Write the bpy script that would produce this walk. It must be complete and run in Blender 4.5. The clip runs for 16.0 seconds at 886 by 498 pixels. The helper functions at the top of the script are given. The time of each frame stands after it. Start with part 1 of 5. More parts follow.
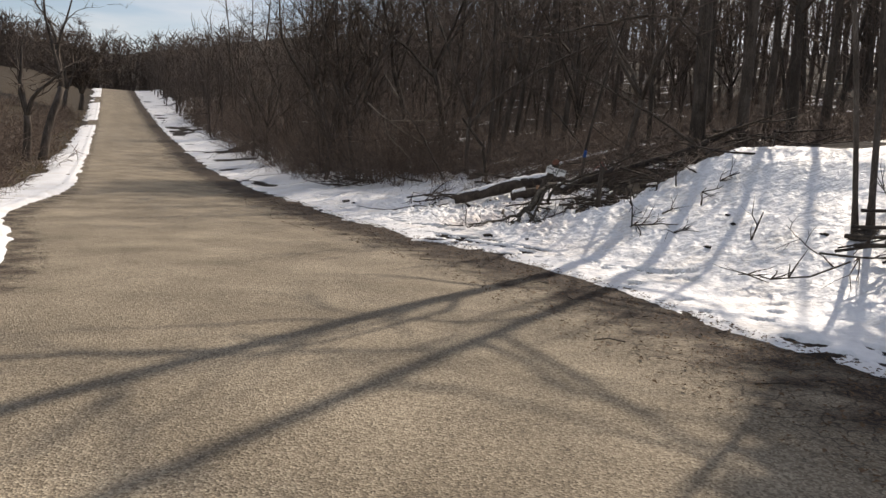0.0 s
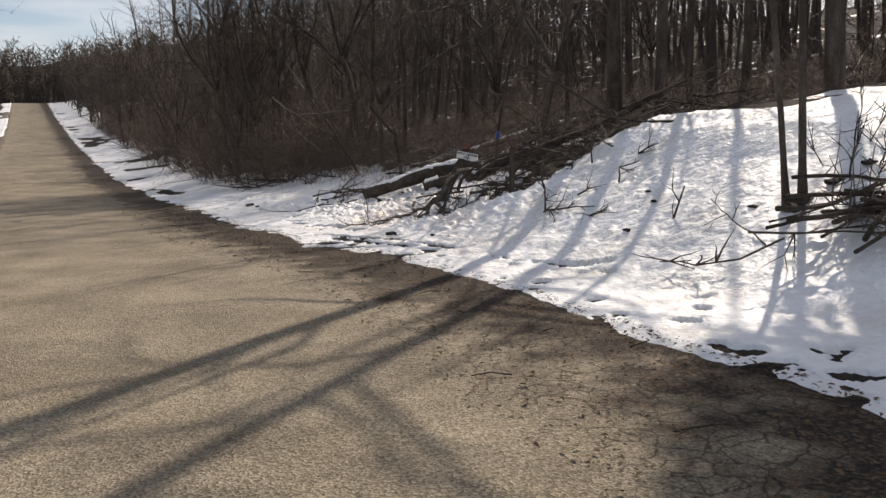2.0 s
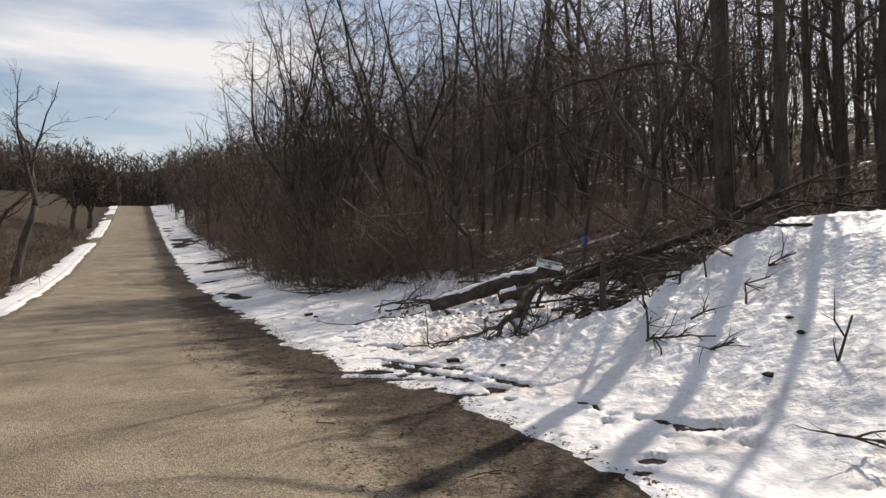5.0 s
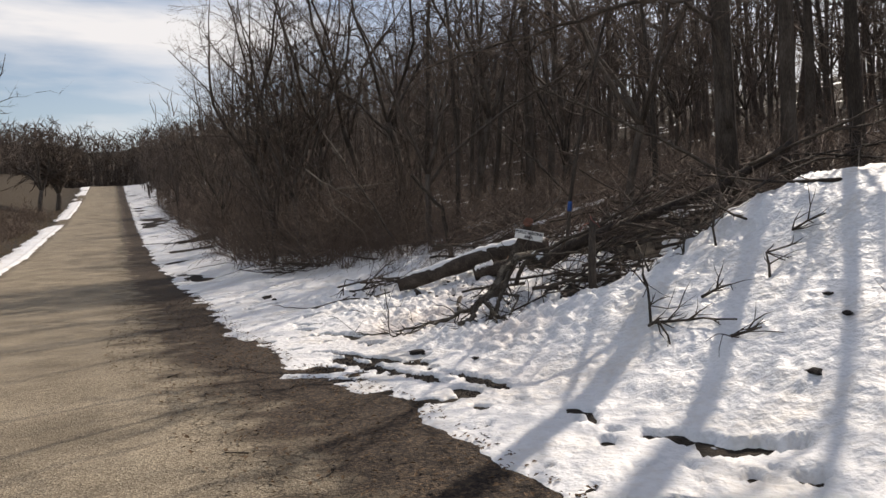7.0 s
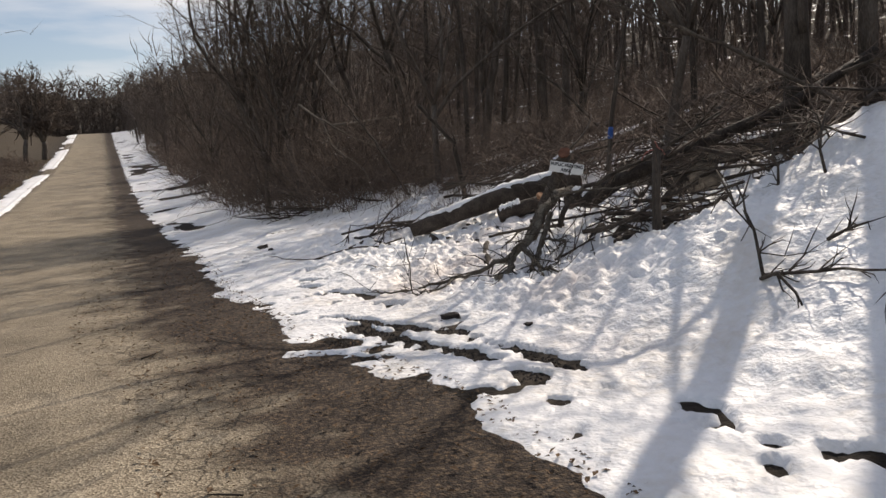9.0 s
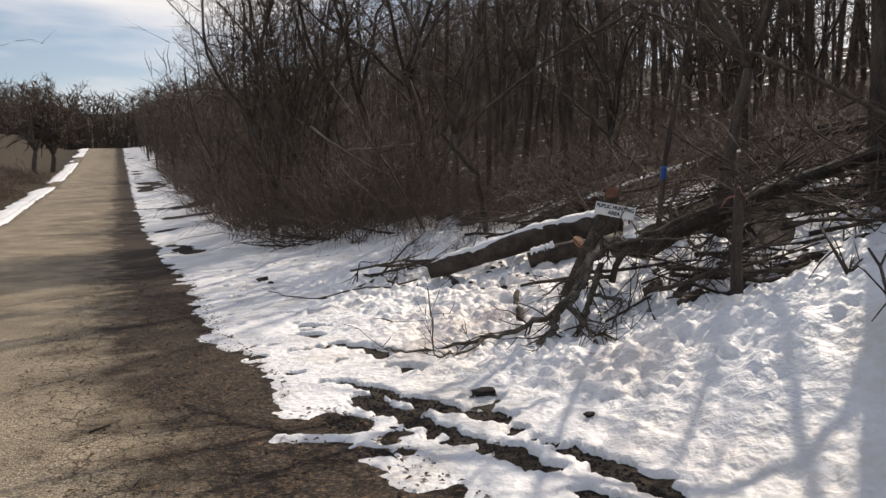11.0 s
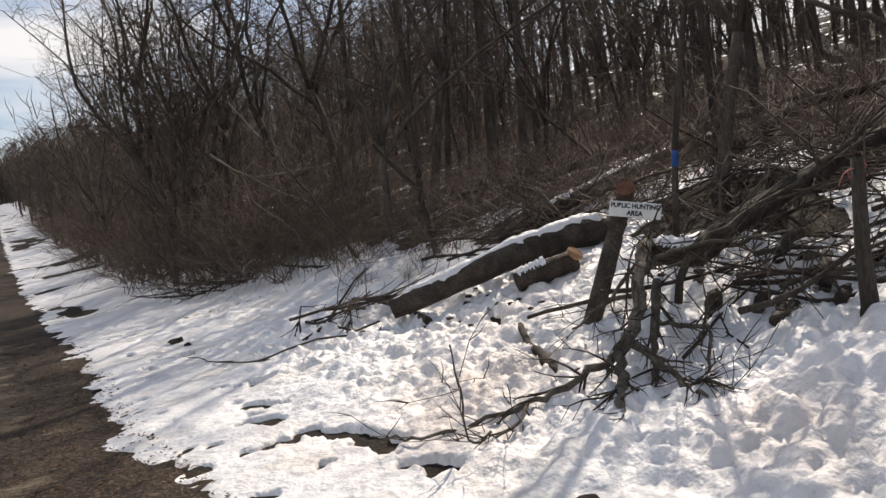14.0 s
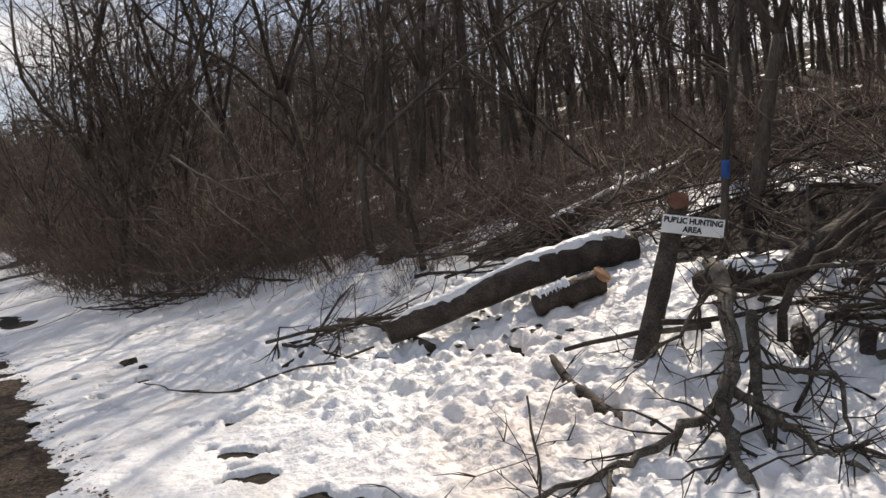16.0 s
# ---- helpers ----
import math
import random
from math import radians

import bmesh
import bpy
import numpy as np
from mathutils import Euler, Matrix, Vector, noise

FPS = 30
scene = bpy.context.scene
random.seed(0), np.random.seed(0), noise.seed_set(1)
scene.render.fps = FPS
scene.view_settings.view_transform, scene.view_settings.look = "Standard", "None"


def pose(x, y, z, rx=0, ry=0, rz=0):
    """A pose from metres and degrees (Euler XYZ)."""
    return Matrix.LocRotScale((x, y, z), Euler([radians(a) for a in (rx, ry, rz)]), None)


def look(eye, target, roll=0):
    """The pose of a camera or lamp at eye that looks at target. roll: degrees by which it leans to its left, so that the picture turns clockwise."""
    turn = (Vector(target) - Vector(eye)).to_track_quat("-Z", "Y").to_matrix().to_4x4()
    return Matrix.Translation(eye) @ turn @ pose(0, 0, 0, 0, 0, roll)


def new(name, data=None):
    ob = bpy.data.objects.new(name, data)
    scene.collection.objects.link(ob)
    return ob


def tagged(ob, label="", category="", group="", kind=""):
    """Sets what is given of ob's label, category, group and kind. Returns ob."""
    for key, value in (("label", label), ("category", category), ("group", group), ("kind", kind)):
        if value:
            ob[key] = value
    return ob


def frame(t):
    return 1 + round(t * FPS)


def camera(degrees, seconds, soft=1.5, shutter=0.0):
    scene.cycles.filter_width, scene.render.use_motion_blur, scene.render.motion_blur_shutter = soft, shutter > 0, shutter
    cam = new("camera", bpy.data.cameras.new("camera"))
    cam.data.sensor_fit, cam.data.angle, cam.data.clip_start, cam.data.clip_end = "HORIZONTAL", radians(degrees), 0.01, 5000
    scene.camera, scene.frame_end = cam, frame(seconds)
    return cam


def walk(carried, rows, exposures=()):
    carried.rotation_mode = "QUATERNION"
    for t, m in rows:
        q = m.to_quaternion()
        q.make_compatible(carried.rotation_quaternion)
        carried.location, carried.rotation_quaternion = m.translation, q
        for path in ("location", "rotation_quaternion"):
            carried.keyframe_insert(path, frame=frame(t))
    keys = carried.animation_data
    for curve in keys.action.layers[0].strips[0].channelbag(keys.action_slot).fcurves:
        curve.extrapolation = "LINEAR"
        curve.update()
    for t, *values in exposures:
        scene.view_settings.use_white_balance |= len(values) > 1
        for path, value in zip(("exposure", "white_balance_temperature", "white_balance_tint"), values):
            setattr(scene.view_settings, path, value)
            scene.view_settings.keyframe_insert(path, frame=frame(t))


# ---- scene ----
cam = camera(59.8, 16.0)
PATH = [
    (0, (-2.197, -0.896, 1.239), (-1.539, 0.98, 1.019), 3.1),
    (0.5, (-1.949, -0.6, 1.233), (-1.395, 1.307, 0.992), -0.3),
    (1, (-1.627, -0.401, 1.259), (-0.966, 1.477, 1.061), -0.4),
    (1.5, (-1.39, -0.141, 1.271), (-0.683, 1.717, 1.049), -1.6),
    (2, (-1.096, 0.15, 1.263), (-0.306, 1.971, 1.017), -1.2),
    (2.5, (-0.861, 0.44, 1.288), (-0.09, 2.258, 0.971), -1.9),
    (3, (-0.718, 0.758, 1.302), (0.071, 2.591, 1.174), -0.2),
    (3.5, (-0.507, 1.128, 1.352), (0.158, 3.012, 1.444), 2.0),
    (4, (-0.405, 1.51, 1.342), (0.114, 3.441, 1.386), -0.3),
    (4.5, (-0.257, 1.79, 1.327), (0.282, 3.715, 1.388), 1.7),
    (5, (-0.101, 2.07, 1.357), (0.491, 3.98, 1.377), -0.8),
    (7.5, (0.676, 3.907, 1.325), (1.326, 5.796, 1.221), -3.0),
    (8, (0.696, 4.344, 1.31), (1.338, 6.227, 1.101), -4.4),
    (10.5, (0.955, 6.07, 1.359), (1.547, 7.971, 1.161), -2.7),
    (11, (0.995, 6.388, 1.375), (1.618, 8.284, 1.244), -1.3),
    (11.5, (1.029, 6.686, 1.385), (1.525, 8.621, 1.278), -4.5),
    (12, (0.993, 7.044, 1.36), (1.455, 8.981, 1.177), -2.2),
    (12.5, (1.047, 7.367, 1.357), (1.68, 9.255, 1.166), -2.2),
    (13, (0.945, 7.71, 1.327), (1.548, 9.599, 1.065), -6.8),
    (13.5, (0.92, 8.086, 1.335), (1.608, 9.941, 1.037), -5.4),
    (14, (1.003, 8.425, 1.394), (1.866, 10.227, 1.297), -7.2),
    (14.5, (0.921, 8.778, 1.39), (1.876, 10.53, 1.25), -5.4),
    (15, (0.949, 9.008, 1.404), (1.9, 10.764, 1.29), -2.1),
    (15.5, (0.97, 9.264, 1.424), (1.877, 11.043, 1.321), -9.0),
    (16, (1.008, 9.605, 1.407), (1.986, 11.348, 1.336), -5.5),
]
KELVIN, TINT = 6980, 14
walk(cam, [(t, look(eye, aim, roll)) for t, eye, aim, roll in PATH], [(t, stops, KELVIN, TINT) for t, stops in ((0.0, 0.06), (8.0, 0.06), (11.0, 0.10), (14.0, 0.17), (16.0, 0.21))])

# ---- sun and sky ----
SUN_DIR = Vector((0.735, 0.68, 0.0)).normalized()
SUN_ELEV = radians(40)
sun = new("sun", bpy.data.lights.new("sun", "SUN"))
sun.data.energy, sun.data.angle, sun.data.color = 4.3, radians(0.45), (1.0, 0.93, 0.82)
to_sun = Vector((SUN_DIR.x * math.cos(SUN_ELEV), SUN_DIR.y * math.cos(SUN_ELEV), math.sin(SUN_ELEV)))
sun.matrix_world = Matrix.Translation((20, 20, 40)) @ to_sun.to_track_quat("Z", "Y").to_matrix().to_4x4()

world = bpy.data.worlds.new("world")
scene.world = world
world.use_nodes = True
wn, wl = world.node_tree.nodes, world.node_tree.links
wn.clear()
w_out = wn.new("ShaderNodeOutputWorld")
w_sky = wn.new("ShaderNodeTexSky")
w_sky.sky_type, w_sky.sun_disc = "NISHITA", False
w_sky.sun_elevation, w_sky.sun_rotation = SUN_ELEV, math.atan2(SUN_DIR.x, SUN_DIR.y)
w_blue = wn.new("ShaderNodeBackground")
w_blue.inputs["Strength"].default_value = 0.10
w_cloud = wn.new("ShaderNodeBackground")
w_cloud.inputs["Color"].default_value = (0.93, 0.96, 1.0, 1)
w_cloud.inputs["Strength"].default_value = 0.88
w_mix = wn.new("ShaderNodeMixShader")
w_tc = wn.new("ShaderNodeTexCoord")
w_map = wn.new("ShaderNodeMapping")
w_map.inputs["Scale"].default_value = (1.1, 1.1, 6.5)
w_map.inputs["Rotation"].default_value = (0.10, 0.05, 0.5)
w_noise = wn.new("ShaderNodeTexNoise")
w_noise.inputs["Scale"].default_value, w_noise.inputs["Detail"].default_value = 1.25, 7
w_noise.inputs["Roughness"].default_value = 0.52
w_ramp = wn.new("ShaderNodeValToRGB")
w_ramp.color_ramp.elements[0].position, w_ramp.color_ramp.elements[1].position = 0.485, 0.62
wl.new(w_tc.outputs["Generated"], w_map.inputs["Vector"])
wl.new(w_map.outputs["Vector"], w_noise.inputs["Vector"])
wl.new(w_noise.outputs["Fac"], w_ramp.inputs["Fac"])
wl.new(w_ramp.outputs["Color"], w_mix.inputs["Fac"])
wl.new(w_sky.outputs["Color"], w_blue.inputs["Color"])
wl.new(w_blue.outputs["Background"], w_mix.inputs[1])
wl.new(w_cloud.outputs["Background"], w_mix.inputs[2])
wl.new(w_mix.outputs["Shader"], w_out.inputs["Surface"])


# ---- materials ----
def material(name, colors, scale=5.0, rough=0.85, bump=0.3, bump_scale=None, fine=0.35, random_amount=0.0, stretch=(1, 1, 1), spec=0.2):
    """A surface of two-scale noise between two or three colours, with fine relief."""
    m = bpy.data.materials.new(name)
    m.use_nodes = True
    n, l = m.node_tree.nodes, m.node_tree.links
    b = n["Principled BSDF"]
    b.inputs["Roughness"].default_value = rough
    b.inputs["Specular IOR Level"].default_value = spec
    tc, mp = n.new("ShaderNodeTexCoord"), n.new("ShaderNodeMapping")
    mp.inputs["Scale"].default_value = stretch
    l.new(tc.outputs["Object"], mp.inputs["Vector"])
    big, small = n.new("ShaderNodeTexNoise"), n.new("ShaderNodeTexNoise")
    big.inputs["Scale"].default_value, big.inputs["Detail"].default_value = scale, 4
    small.inputs["Scale"].default_value, small.inputs["Detail"].default_value = scale * 11, 3
    mixf = n.new("ShaderNodeMix")
    mixf.inputs[0].default_value = fine
    for tex in (big, small):
        l.new(mp.outputs["Vector"], tex.inputs["Vector"])
    l.new(big.outputs["Fac"], mixf.inputs[2])
    l.new(small.outputs["Fac"], mixf.inputs[3])
    ramp = n.new("ShaderNodeValToRGB")
    els = ramp.color_ramp.elements
    els[0].position, els[1].position = 0.32, 0.68
    els[0].color, els[1].color = (*colors[0], 1), (*colors[-1], 1)
    if len(colors) == 3:
        els.new(0.5).color = (*colors[1], 1)
    l.new(mixf.outputs[0], ramp.inputs["Fac"])
    if random_amount:
        info, hsv, mul = n.new("ShaderNodeObjectInfo"), n.new("ShaderNodeHueSaturation"), n.new("ShaderNodeMath")
        mul.operation = "MULTIPLY_ADD"
        mul.inputs[1].default_value, mul.inputs[2].default_value = random_amount, 1 - random_amount / 2
        l.new(info.outputs["Random"], mul.inputs[0])
        l.new(mul.outputs[0], hsv.inputs["Value"])
        l.new(ramp.outputs["Color"], hsv.inputs["Color"])
        l.new(hsv.outputs["Color"], b.inputs["Base Color"])
    else:
        l.new(ramp.outputs["Color"], b.inputs["Base Color"])
    if bump:
        bp, bn = n.new("ShaderNodeBump"), n.new("ShaderNodeTexNoise")
        bn.inputs["Scale"].default_value, bn.inputs["Detail"].default_value = bump_scale or scale * 6, 5
        bp.inputs["Strength"].default_value, bp.inputs["Distance"].default_value = bump, 0.02
        l.new(mp.outputs["Vector"], bn.inputs["Vector"])
        l.new(bn.outputs["Fac"], bp.inputs["Height"])
        l.new(bp.outputs["Normal"], b.inputs["Normal"])
    return m


BARK = material("bark", [(0.033, 0.026, 0.021), (0.082, 0.067, 0.055), (0.155, 0.132, 0.112)], 6, 0.9, 0.8, 30, 0.4, 0.5, (1, 1, 0.25))
TWIG = material("twig", [(0.056, 0.042, 0.033), (0.150, 0.112, 0.088)], 3, 0.8, 0, random_amount=0.5, spec=0.3)
# wood of the distant trees, with haze put in as a lighter colour
FARWOOD = material("far_wood", [(0.060, 0.048, 0.041), (0.155, 0.125, 0.107)], 0.4, 0.9, 0, spec=0.1)
BRUSH = material("brush", [(0.064, 0.046, 0.036), (0.205, 0.150, 0.116)], 2, 0.8, 0, random_amount=0.5, spec=0.3)
DEADWOOD = material("deadwood", [(0.025, 0.019, 0.015), (0.065, 0.052, 0.041), (0.14, 0.118, 0.095)], 7, 0.85, 0.7, 28, 0.45, 0.3, (1, 1, 1))
WETBARK = material("wet_bark", [(0.020, 0.015, 0.012), (0.052, 0.041, 0.033), (0.110, 0.090, 0.074)], 6, 0.8, 0.9, 30, 0.45, 0.3)
PALEWOOD = material("pale_dead_wood", [(0.13, 0.105, 0.085), (0.34, 0.29, 0.24)], 5, 0.8, 0.4, 28)
LICHEN = material("lichened_branch", [(0.040, 0.033, 0.026), (0.095, 0.080, 0.064), (0.24, 0.22, 0.18)], 9, 0.85, 0.6, 30, 0.5, 0.2)
CUTWOOD = material("cut_wood", [(0.24, 0.125, 0.07), (0.40, 0.24, 0.14)], 14, 0.8, 0.3, 60)
REDWOOD = material("weathered_cut", [(0.10, 0.045, 0.030), (0.22, 0.105, 0.07)], 14, 0.85, 0.4, 60)
SNOW = material("snow", [(0.70, 0.665, 0.62), (0.80, 0.80, 0.805), (0.88, 0.88, 0.89)], 1.3, 0.55, 0.75, 17, 0.35, spec=0.35)


def finish_snow():
    """Coarse granular relief and sawdust-brown staining on the snow."""
    n, l = SNOW.node_tree.nodes, SNOW.node_tree.links
    b = n["Principled BSDF"]
    fine = next(node for node in n if node.type == "BUMP")
    fine.inputs["Distance"].default_value, fine.inputs["Strength"].default_value = 0.016, 0.75
    tc, lumps, coarse = n.new("ShaderNodeTexCoord"), n.new("ShaderNodeTexVoronoi"), n.new("ShaderNodeBump")
    lumps.feature = "SMOOTH_F1"
    lumps.inputs["Scale"].default_value, lumps.inputs["Detail"].default_value = 14, 2
    coarse.inputs["Distance"].default_value, coarse.inputs["Strength"].default_value = 0.035, 0.45
    coarse.invert = True
    l.new(tc.outputs["Object"], lumps.inputs["Vector"])
    l.new(lumps.outputs["Distance"], coarse.inputs["Height"])
    l.new(coarse.outputs["Normal"], fine.inputs["Normal"])
    at, blot, mul, mix = n.new("ShaderNodeAttribute"), n.new("ShaderNodeTexNoise"), n.new("ShaderNodeMath"), n.new("ShaderNodeMix")
    at.attribute_name = "dust"
    blot.inputs["Scale"].default_value, blot.inputs["Detail"].default_value = 3.2, 6
    l.new(tc.outputs["Object"], blot.inputs["Vector"])
    mul.operation = "MULTIPLY"
    l.new(at.outputs["Fac"], mul.inputs[0])
    l.new(blot.outputs["Fac"], mul.inputs[1])
    mix.data_type = "RGBA"
    mix.inputs[7].default_value = (0.50, 0.33, 0.22, 1)
    l.new(mul.outputs[0], mix.inputs[0])
    l.new(b.inputs["Base Color"].links[0].from_socket, mix.inputs[6])
    l.new(mix.outputs[2], b.inputs["Base Color"])


finish_snow()
ROCK = material("rock", [(0.02, 0.017, 0.015), (0.06, 0.05, 0.045)], 12, 0.9, 0.6, 50)
GRASS = material("dry_grass", [(0.10, 0.072, 0.038), (0.22, 0.165, 0.09)], 4, 0.9, 0, random_amount=0.3)
PAINT_WHITE = material("sign_white", [(0.72, 0.72, 0.70), (0.82, 0.82, 0.80)], 9, 0.5, 0.05)
PAINT_BLACK = material("sign_black", [(0.02, 0.02, 0.025), (0.035, 0.035, 0.04)], 9, 0.5, 0)
PAINT_BLUE = material("blue_paint", [(0.02, 0.06, 0.22), (0.04, 0.11, 0.33)], 25, 0.6, 0.3, 60)
RIBBON = material("pink_ribbon", [(0.30, 0.11, 0.09), (0.42, 0.16, 0.13)], 20, 0.6, 0)
LEAVES = material("dead_leaves", [(0.07, 0.042, 0.024), (0.20, 0.13, 0.075)], 9, 0.85, 0, random_amount=0.4)
SIDING = material("siding", [(0.70, 0.70, 0.68), (0.80, 0.80, 0.78)], 1, 0.6, 0.1, stretch=(1, 1, 8))
ROOFING = material("roofing", [(0.08, 0.08, 0.085), (0.14, 0.14, 0.145)], 3, 0.9, 0.3)
GLASS = material("window_glass", [(0.02, 0.025, 0.03), (0.05, 0.055, 0.06)], 1, 0.1, 0, spec=0.5)
EVERGREEN = material("evergreen", [(0.025, 0.032, 0.018), (0.05, 0.06, 0.03)], 3, 0.85, 0)


def ground_material():
    """Forest soil near the woods, dry field grass on the open side."""
    m = material("soil_and_grass", [(0.010, 0.008, 0.006), (0.024, 0.018, 0.013), (0.055, 0.040, 0.028)], 1.5, 0.95, 0.9, 26, 0.5)
    n, l = m.node_tree.nodes, m.node_tree.links
    b = n["Principled BSDF"]
    ramp = b.inputs["Base Color"].links[0].from_node
    at = n.new("ShaderNodeAttribute")
    at.attribute_name = "field"
    mix = n.new("ShaderNodeMix")
    mix.data_type = "RGBA"
    g = n.new("ShaderNodeValToRGB")
    g.color_ramp.elements[0].color, g.color_ramp.elements[1].color = (0.024, 0.018, 0.012, 1), (0.074, 0.055, 0.034, 1)
    nz = n.new("ShaderNodeTexNoise")
    nz.inputs["Scale"].default_value, nz.inputs["Detail"].default_value = 0.5, 8
    l.new(nz.outputs["Fac"], g.inputs["Fac"])
    l.new(at.outputs["Fac"], mix.inputs[0])
    l.new(ramp.outputs["Color"], mix.inputs[6])
    l.new(g.outputs["Color"], mix.inputs[7])
    l.new(mix.outputs[2], b.inputs["Base Color"])
    return m


def road_material():
    """Worn chip-seal: pale stone in tan binder, faint wheel tracks, cracks, and a dirty leaf-strewn margin on the wooded side."""
    m = bpy.data.materials.new("chip_seal")
    m.use_nodes = True
    n, l = m.node_tree.nodes, m.node_tree.links
    b = n["Principled BSDF"]
    b.inputs["Roughness"].default_value, b.inputs["Specular IOR Level"].default_value = 0.88, 0.25
    tc = n.new("ShaderNodeTexCoord")

    def noise_tex(scale, detail=4, kind="ShaderNodeTexNoise", vec=None):
        t = n.new(kind)
        t.inputs["Scale"].default_value = scale
        if kind == "ShaderNodeTexNoise":
            t.inputs["Detail"].default_value = detail
        l.new(vec or tc.outputs["Object"], t.inputs["Vector"])
        return t

    def ramp(src, stops):
        r = n.new("ShaderNodeValToRGB")
        e = r.color_ramp.elements
        e[0].position, e[0].color = stops[0][0], (*stops[0][1], 1)
        e[1].position, e[1].color = stops[-1][0], (*stops[-1][1], 1)
        for p, c in stops[1:-1]:
            e.new(p).color = (*c, 1)
        l.new(src, r.inputs["Fac"])
        return r

    def mix(fac, a, bb, mode="MIX"):
        x = n.new("ShaderNodeMix")
        x.data_type, x.blend_type = "RGBA", mode
        if isinstance(fac, float):
            x.inputs[0].default_value = fac
        else:
            l.new(fac, x.inputs[0])
        l.new(a, x.inputs[6])
        l.new(bb, x.inputs[7])
        return x.outputs[2]

    stone = noise_tex(85, 2, "ShaderNodeTexVoronoi")
    grains = ramp(stone.outputs["Color"], [(0.0, (0.115, 0.092, 0.066)), (0.45, (0.265, 0.222, 0.163)), (1.0, (0.48, 0.42, 0.32))])
    stains = noise_tex(0.9, 9)
    tone = ramp(stains.outputs["Fac"], [(0.32, (0.62, 0.60, 0.57)), (0.68, (1.08, 1.06, 1.03))])
    base = mix(1.0, grains.outputs["Color"], tone.outputs["Color"], "MULTIPLY")
    # dirt margin: 'margin' is 1 at the wooded edge and falls off over the road
    at = n.new("ShaderNodeAttribute")
    at.attribute_name = "margin"
    patch = noise_tex(2.2, 8)
    add = n.new("ShaderNodeMath")
    add.operation = "ADD"
    sub = n.new("ShaderNodeMath")
    sub.operation = "MULTIPLY_ADD"
    sub.inputs[1].default_value, sub.inputs[2].default_value = 1.6, -0.8
    l.new(patch.outputs["Fac"], sub.inputs[0])
    l.new(at.outputs["Fac"], add.inputs[0])
    l.new(sub.outputs[0], add.inputs[1])
    mask = ramp(add.outputs[0], [(0.28, (0, 0, 0)), (0.74, (1, 1, 1))])
    litter = noise_tex(38, 5)
    dirt = ramp(litter.outputs["Fac"], [(0.32, (0.013, 0.009, 0.007)), (0.52, (0.046, 0.031, 0.021)), (0.72, (0.16, 0.112, 0.070))])
    col = mix(mask.outputs["Color"], base, dirt.outputs["Color"])
    # cracks on the worn half
    warp = noise_tex(2.5, 3)
    wadd = n.new("ShaderNodeMix")
    wadd.data_type, wadd.blend_type = "RGBA", "ADD"
    wadd.inputs[0].default_value = 0.34
    l.new(tc.outputs["Object"], wadd.inputs[6])
    l.new(warp.outputs["Color"], wadd.inputs[7])
    vor = noise_tex(6.0, 2, "ShaderNodeTexVoronoi", wadd.outputs[2])
    vor.feature = "DISTANCE_TO_EDGE"
    crack = ramp(vor.outputs["Distance"], [(0.0, (0.12, 0.10, 0.09)), (0.05, (1, 1, 1))])
    crack_m = ramp(at.outputs["Fac"], [(0.04, (0, 0, 0)), (0.28, (0.85, 0.85, 0.85))])
    cracked = mix(1.0, col, crack.outputs["Color"], "MULTIPLY")
    final = mix(crack_m.outputs["Color"], col, cracked)
    l.new(final, b.inputs["Base Color"])
    bp = n.new("ShaderNodeBump")
    bp.inputs["Strength"].default_value, bp.inputs["Distance"].default_value = 0.7, 0.012
    l.new(stone.outputs["Distance"], bp.inputs["Height"])
    l.new(bp.outputs["Normal"], b.inputs["Normal"])
    return m


# ---- the lie of the land ----
def fade(a, b, t):
    s = np.clip((t - a) / (b - a), 0, 1)
    return s * s * (3 - 2 * s)


def vnoise(x, y, size, seed=0):
    """Smooth value noise in -1 to 1 with bumps of that size in metres."""
    c, s = math.cos(0.6 + seed * 1.3), math.sin(0.6 + seed * 1.3)
    x, y = np.asarray(x, float) / size, np.asarray(y, float) / size
    x, y = x * c - y * s + seed * 17.31, x * s + y * c - seed * 9.77
    xi, yi = np.floor(x), np.floor(y)
    fx, fy = x - xi, y - yi
    fx, fy = fx * fx * (3 - 2 * fx), fy * fy * (3 - 2 * fy)

    def h(a, b):
        k = np.sin(a * 127.1 + b * 311.7 + seed * 74.7) * 43758.5453
        return k - np.floor(k)
    top = h(xi, yi) * (1 - fx) + h(xi + 1, yi) * fx
    low = h(xi, yi + 1) * (1 - fx) + h(xi + 1, yi + 1) * fx
    return (top * (1 - fy) + low * fy) * 2 - 1


def fbm(x, y, size, seed=0, octaves=4):
    return sum(vnoise(x, y, size / 2 ** k, seed + k) * 0.5 ** k for k in range(octaves)) / 1.6


ROAD_W = 5.4


def smooth_interp(y, ys, vs):
    return sum(np.interp(np.asarray(y, float) + d, ys, vs) for d in (-1.0, -0.5, 0, 0.5, 1.0)) / 5


def road_right(y):
    return smooth_interp(y, [-80, 0, 5, 7, 8.6, 10.5, 12.3, 14.4, 18, 24, 38, 62, 90, 123, 156, 200, 300], [2.4, 2.15, 2.15, 2.28, 2.18, 1.85, 1.42, 1.14, 1.0, 0.45, -0.7, -2.5, -4.6, -7.2, -9.8, -13.5, -22])


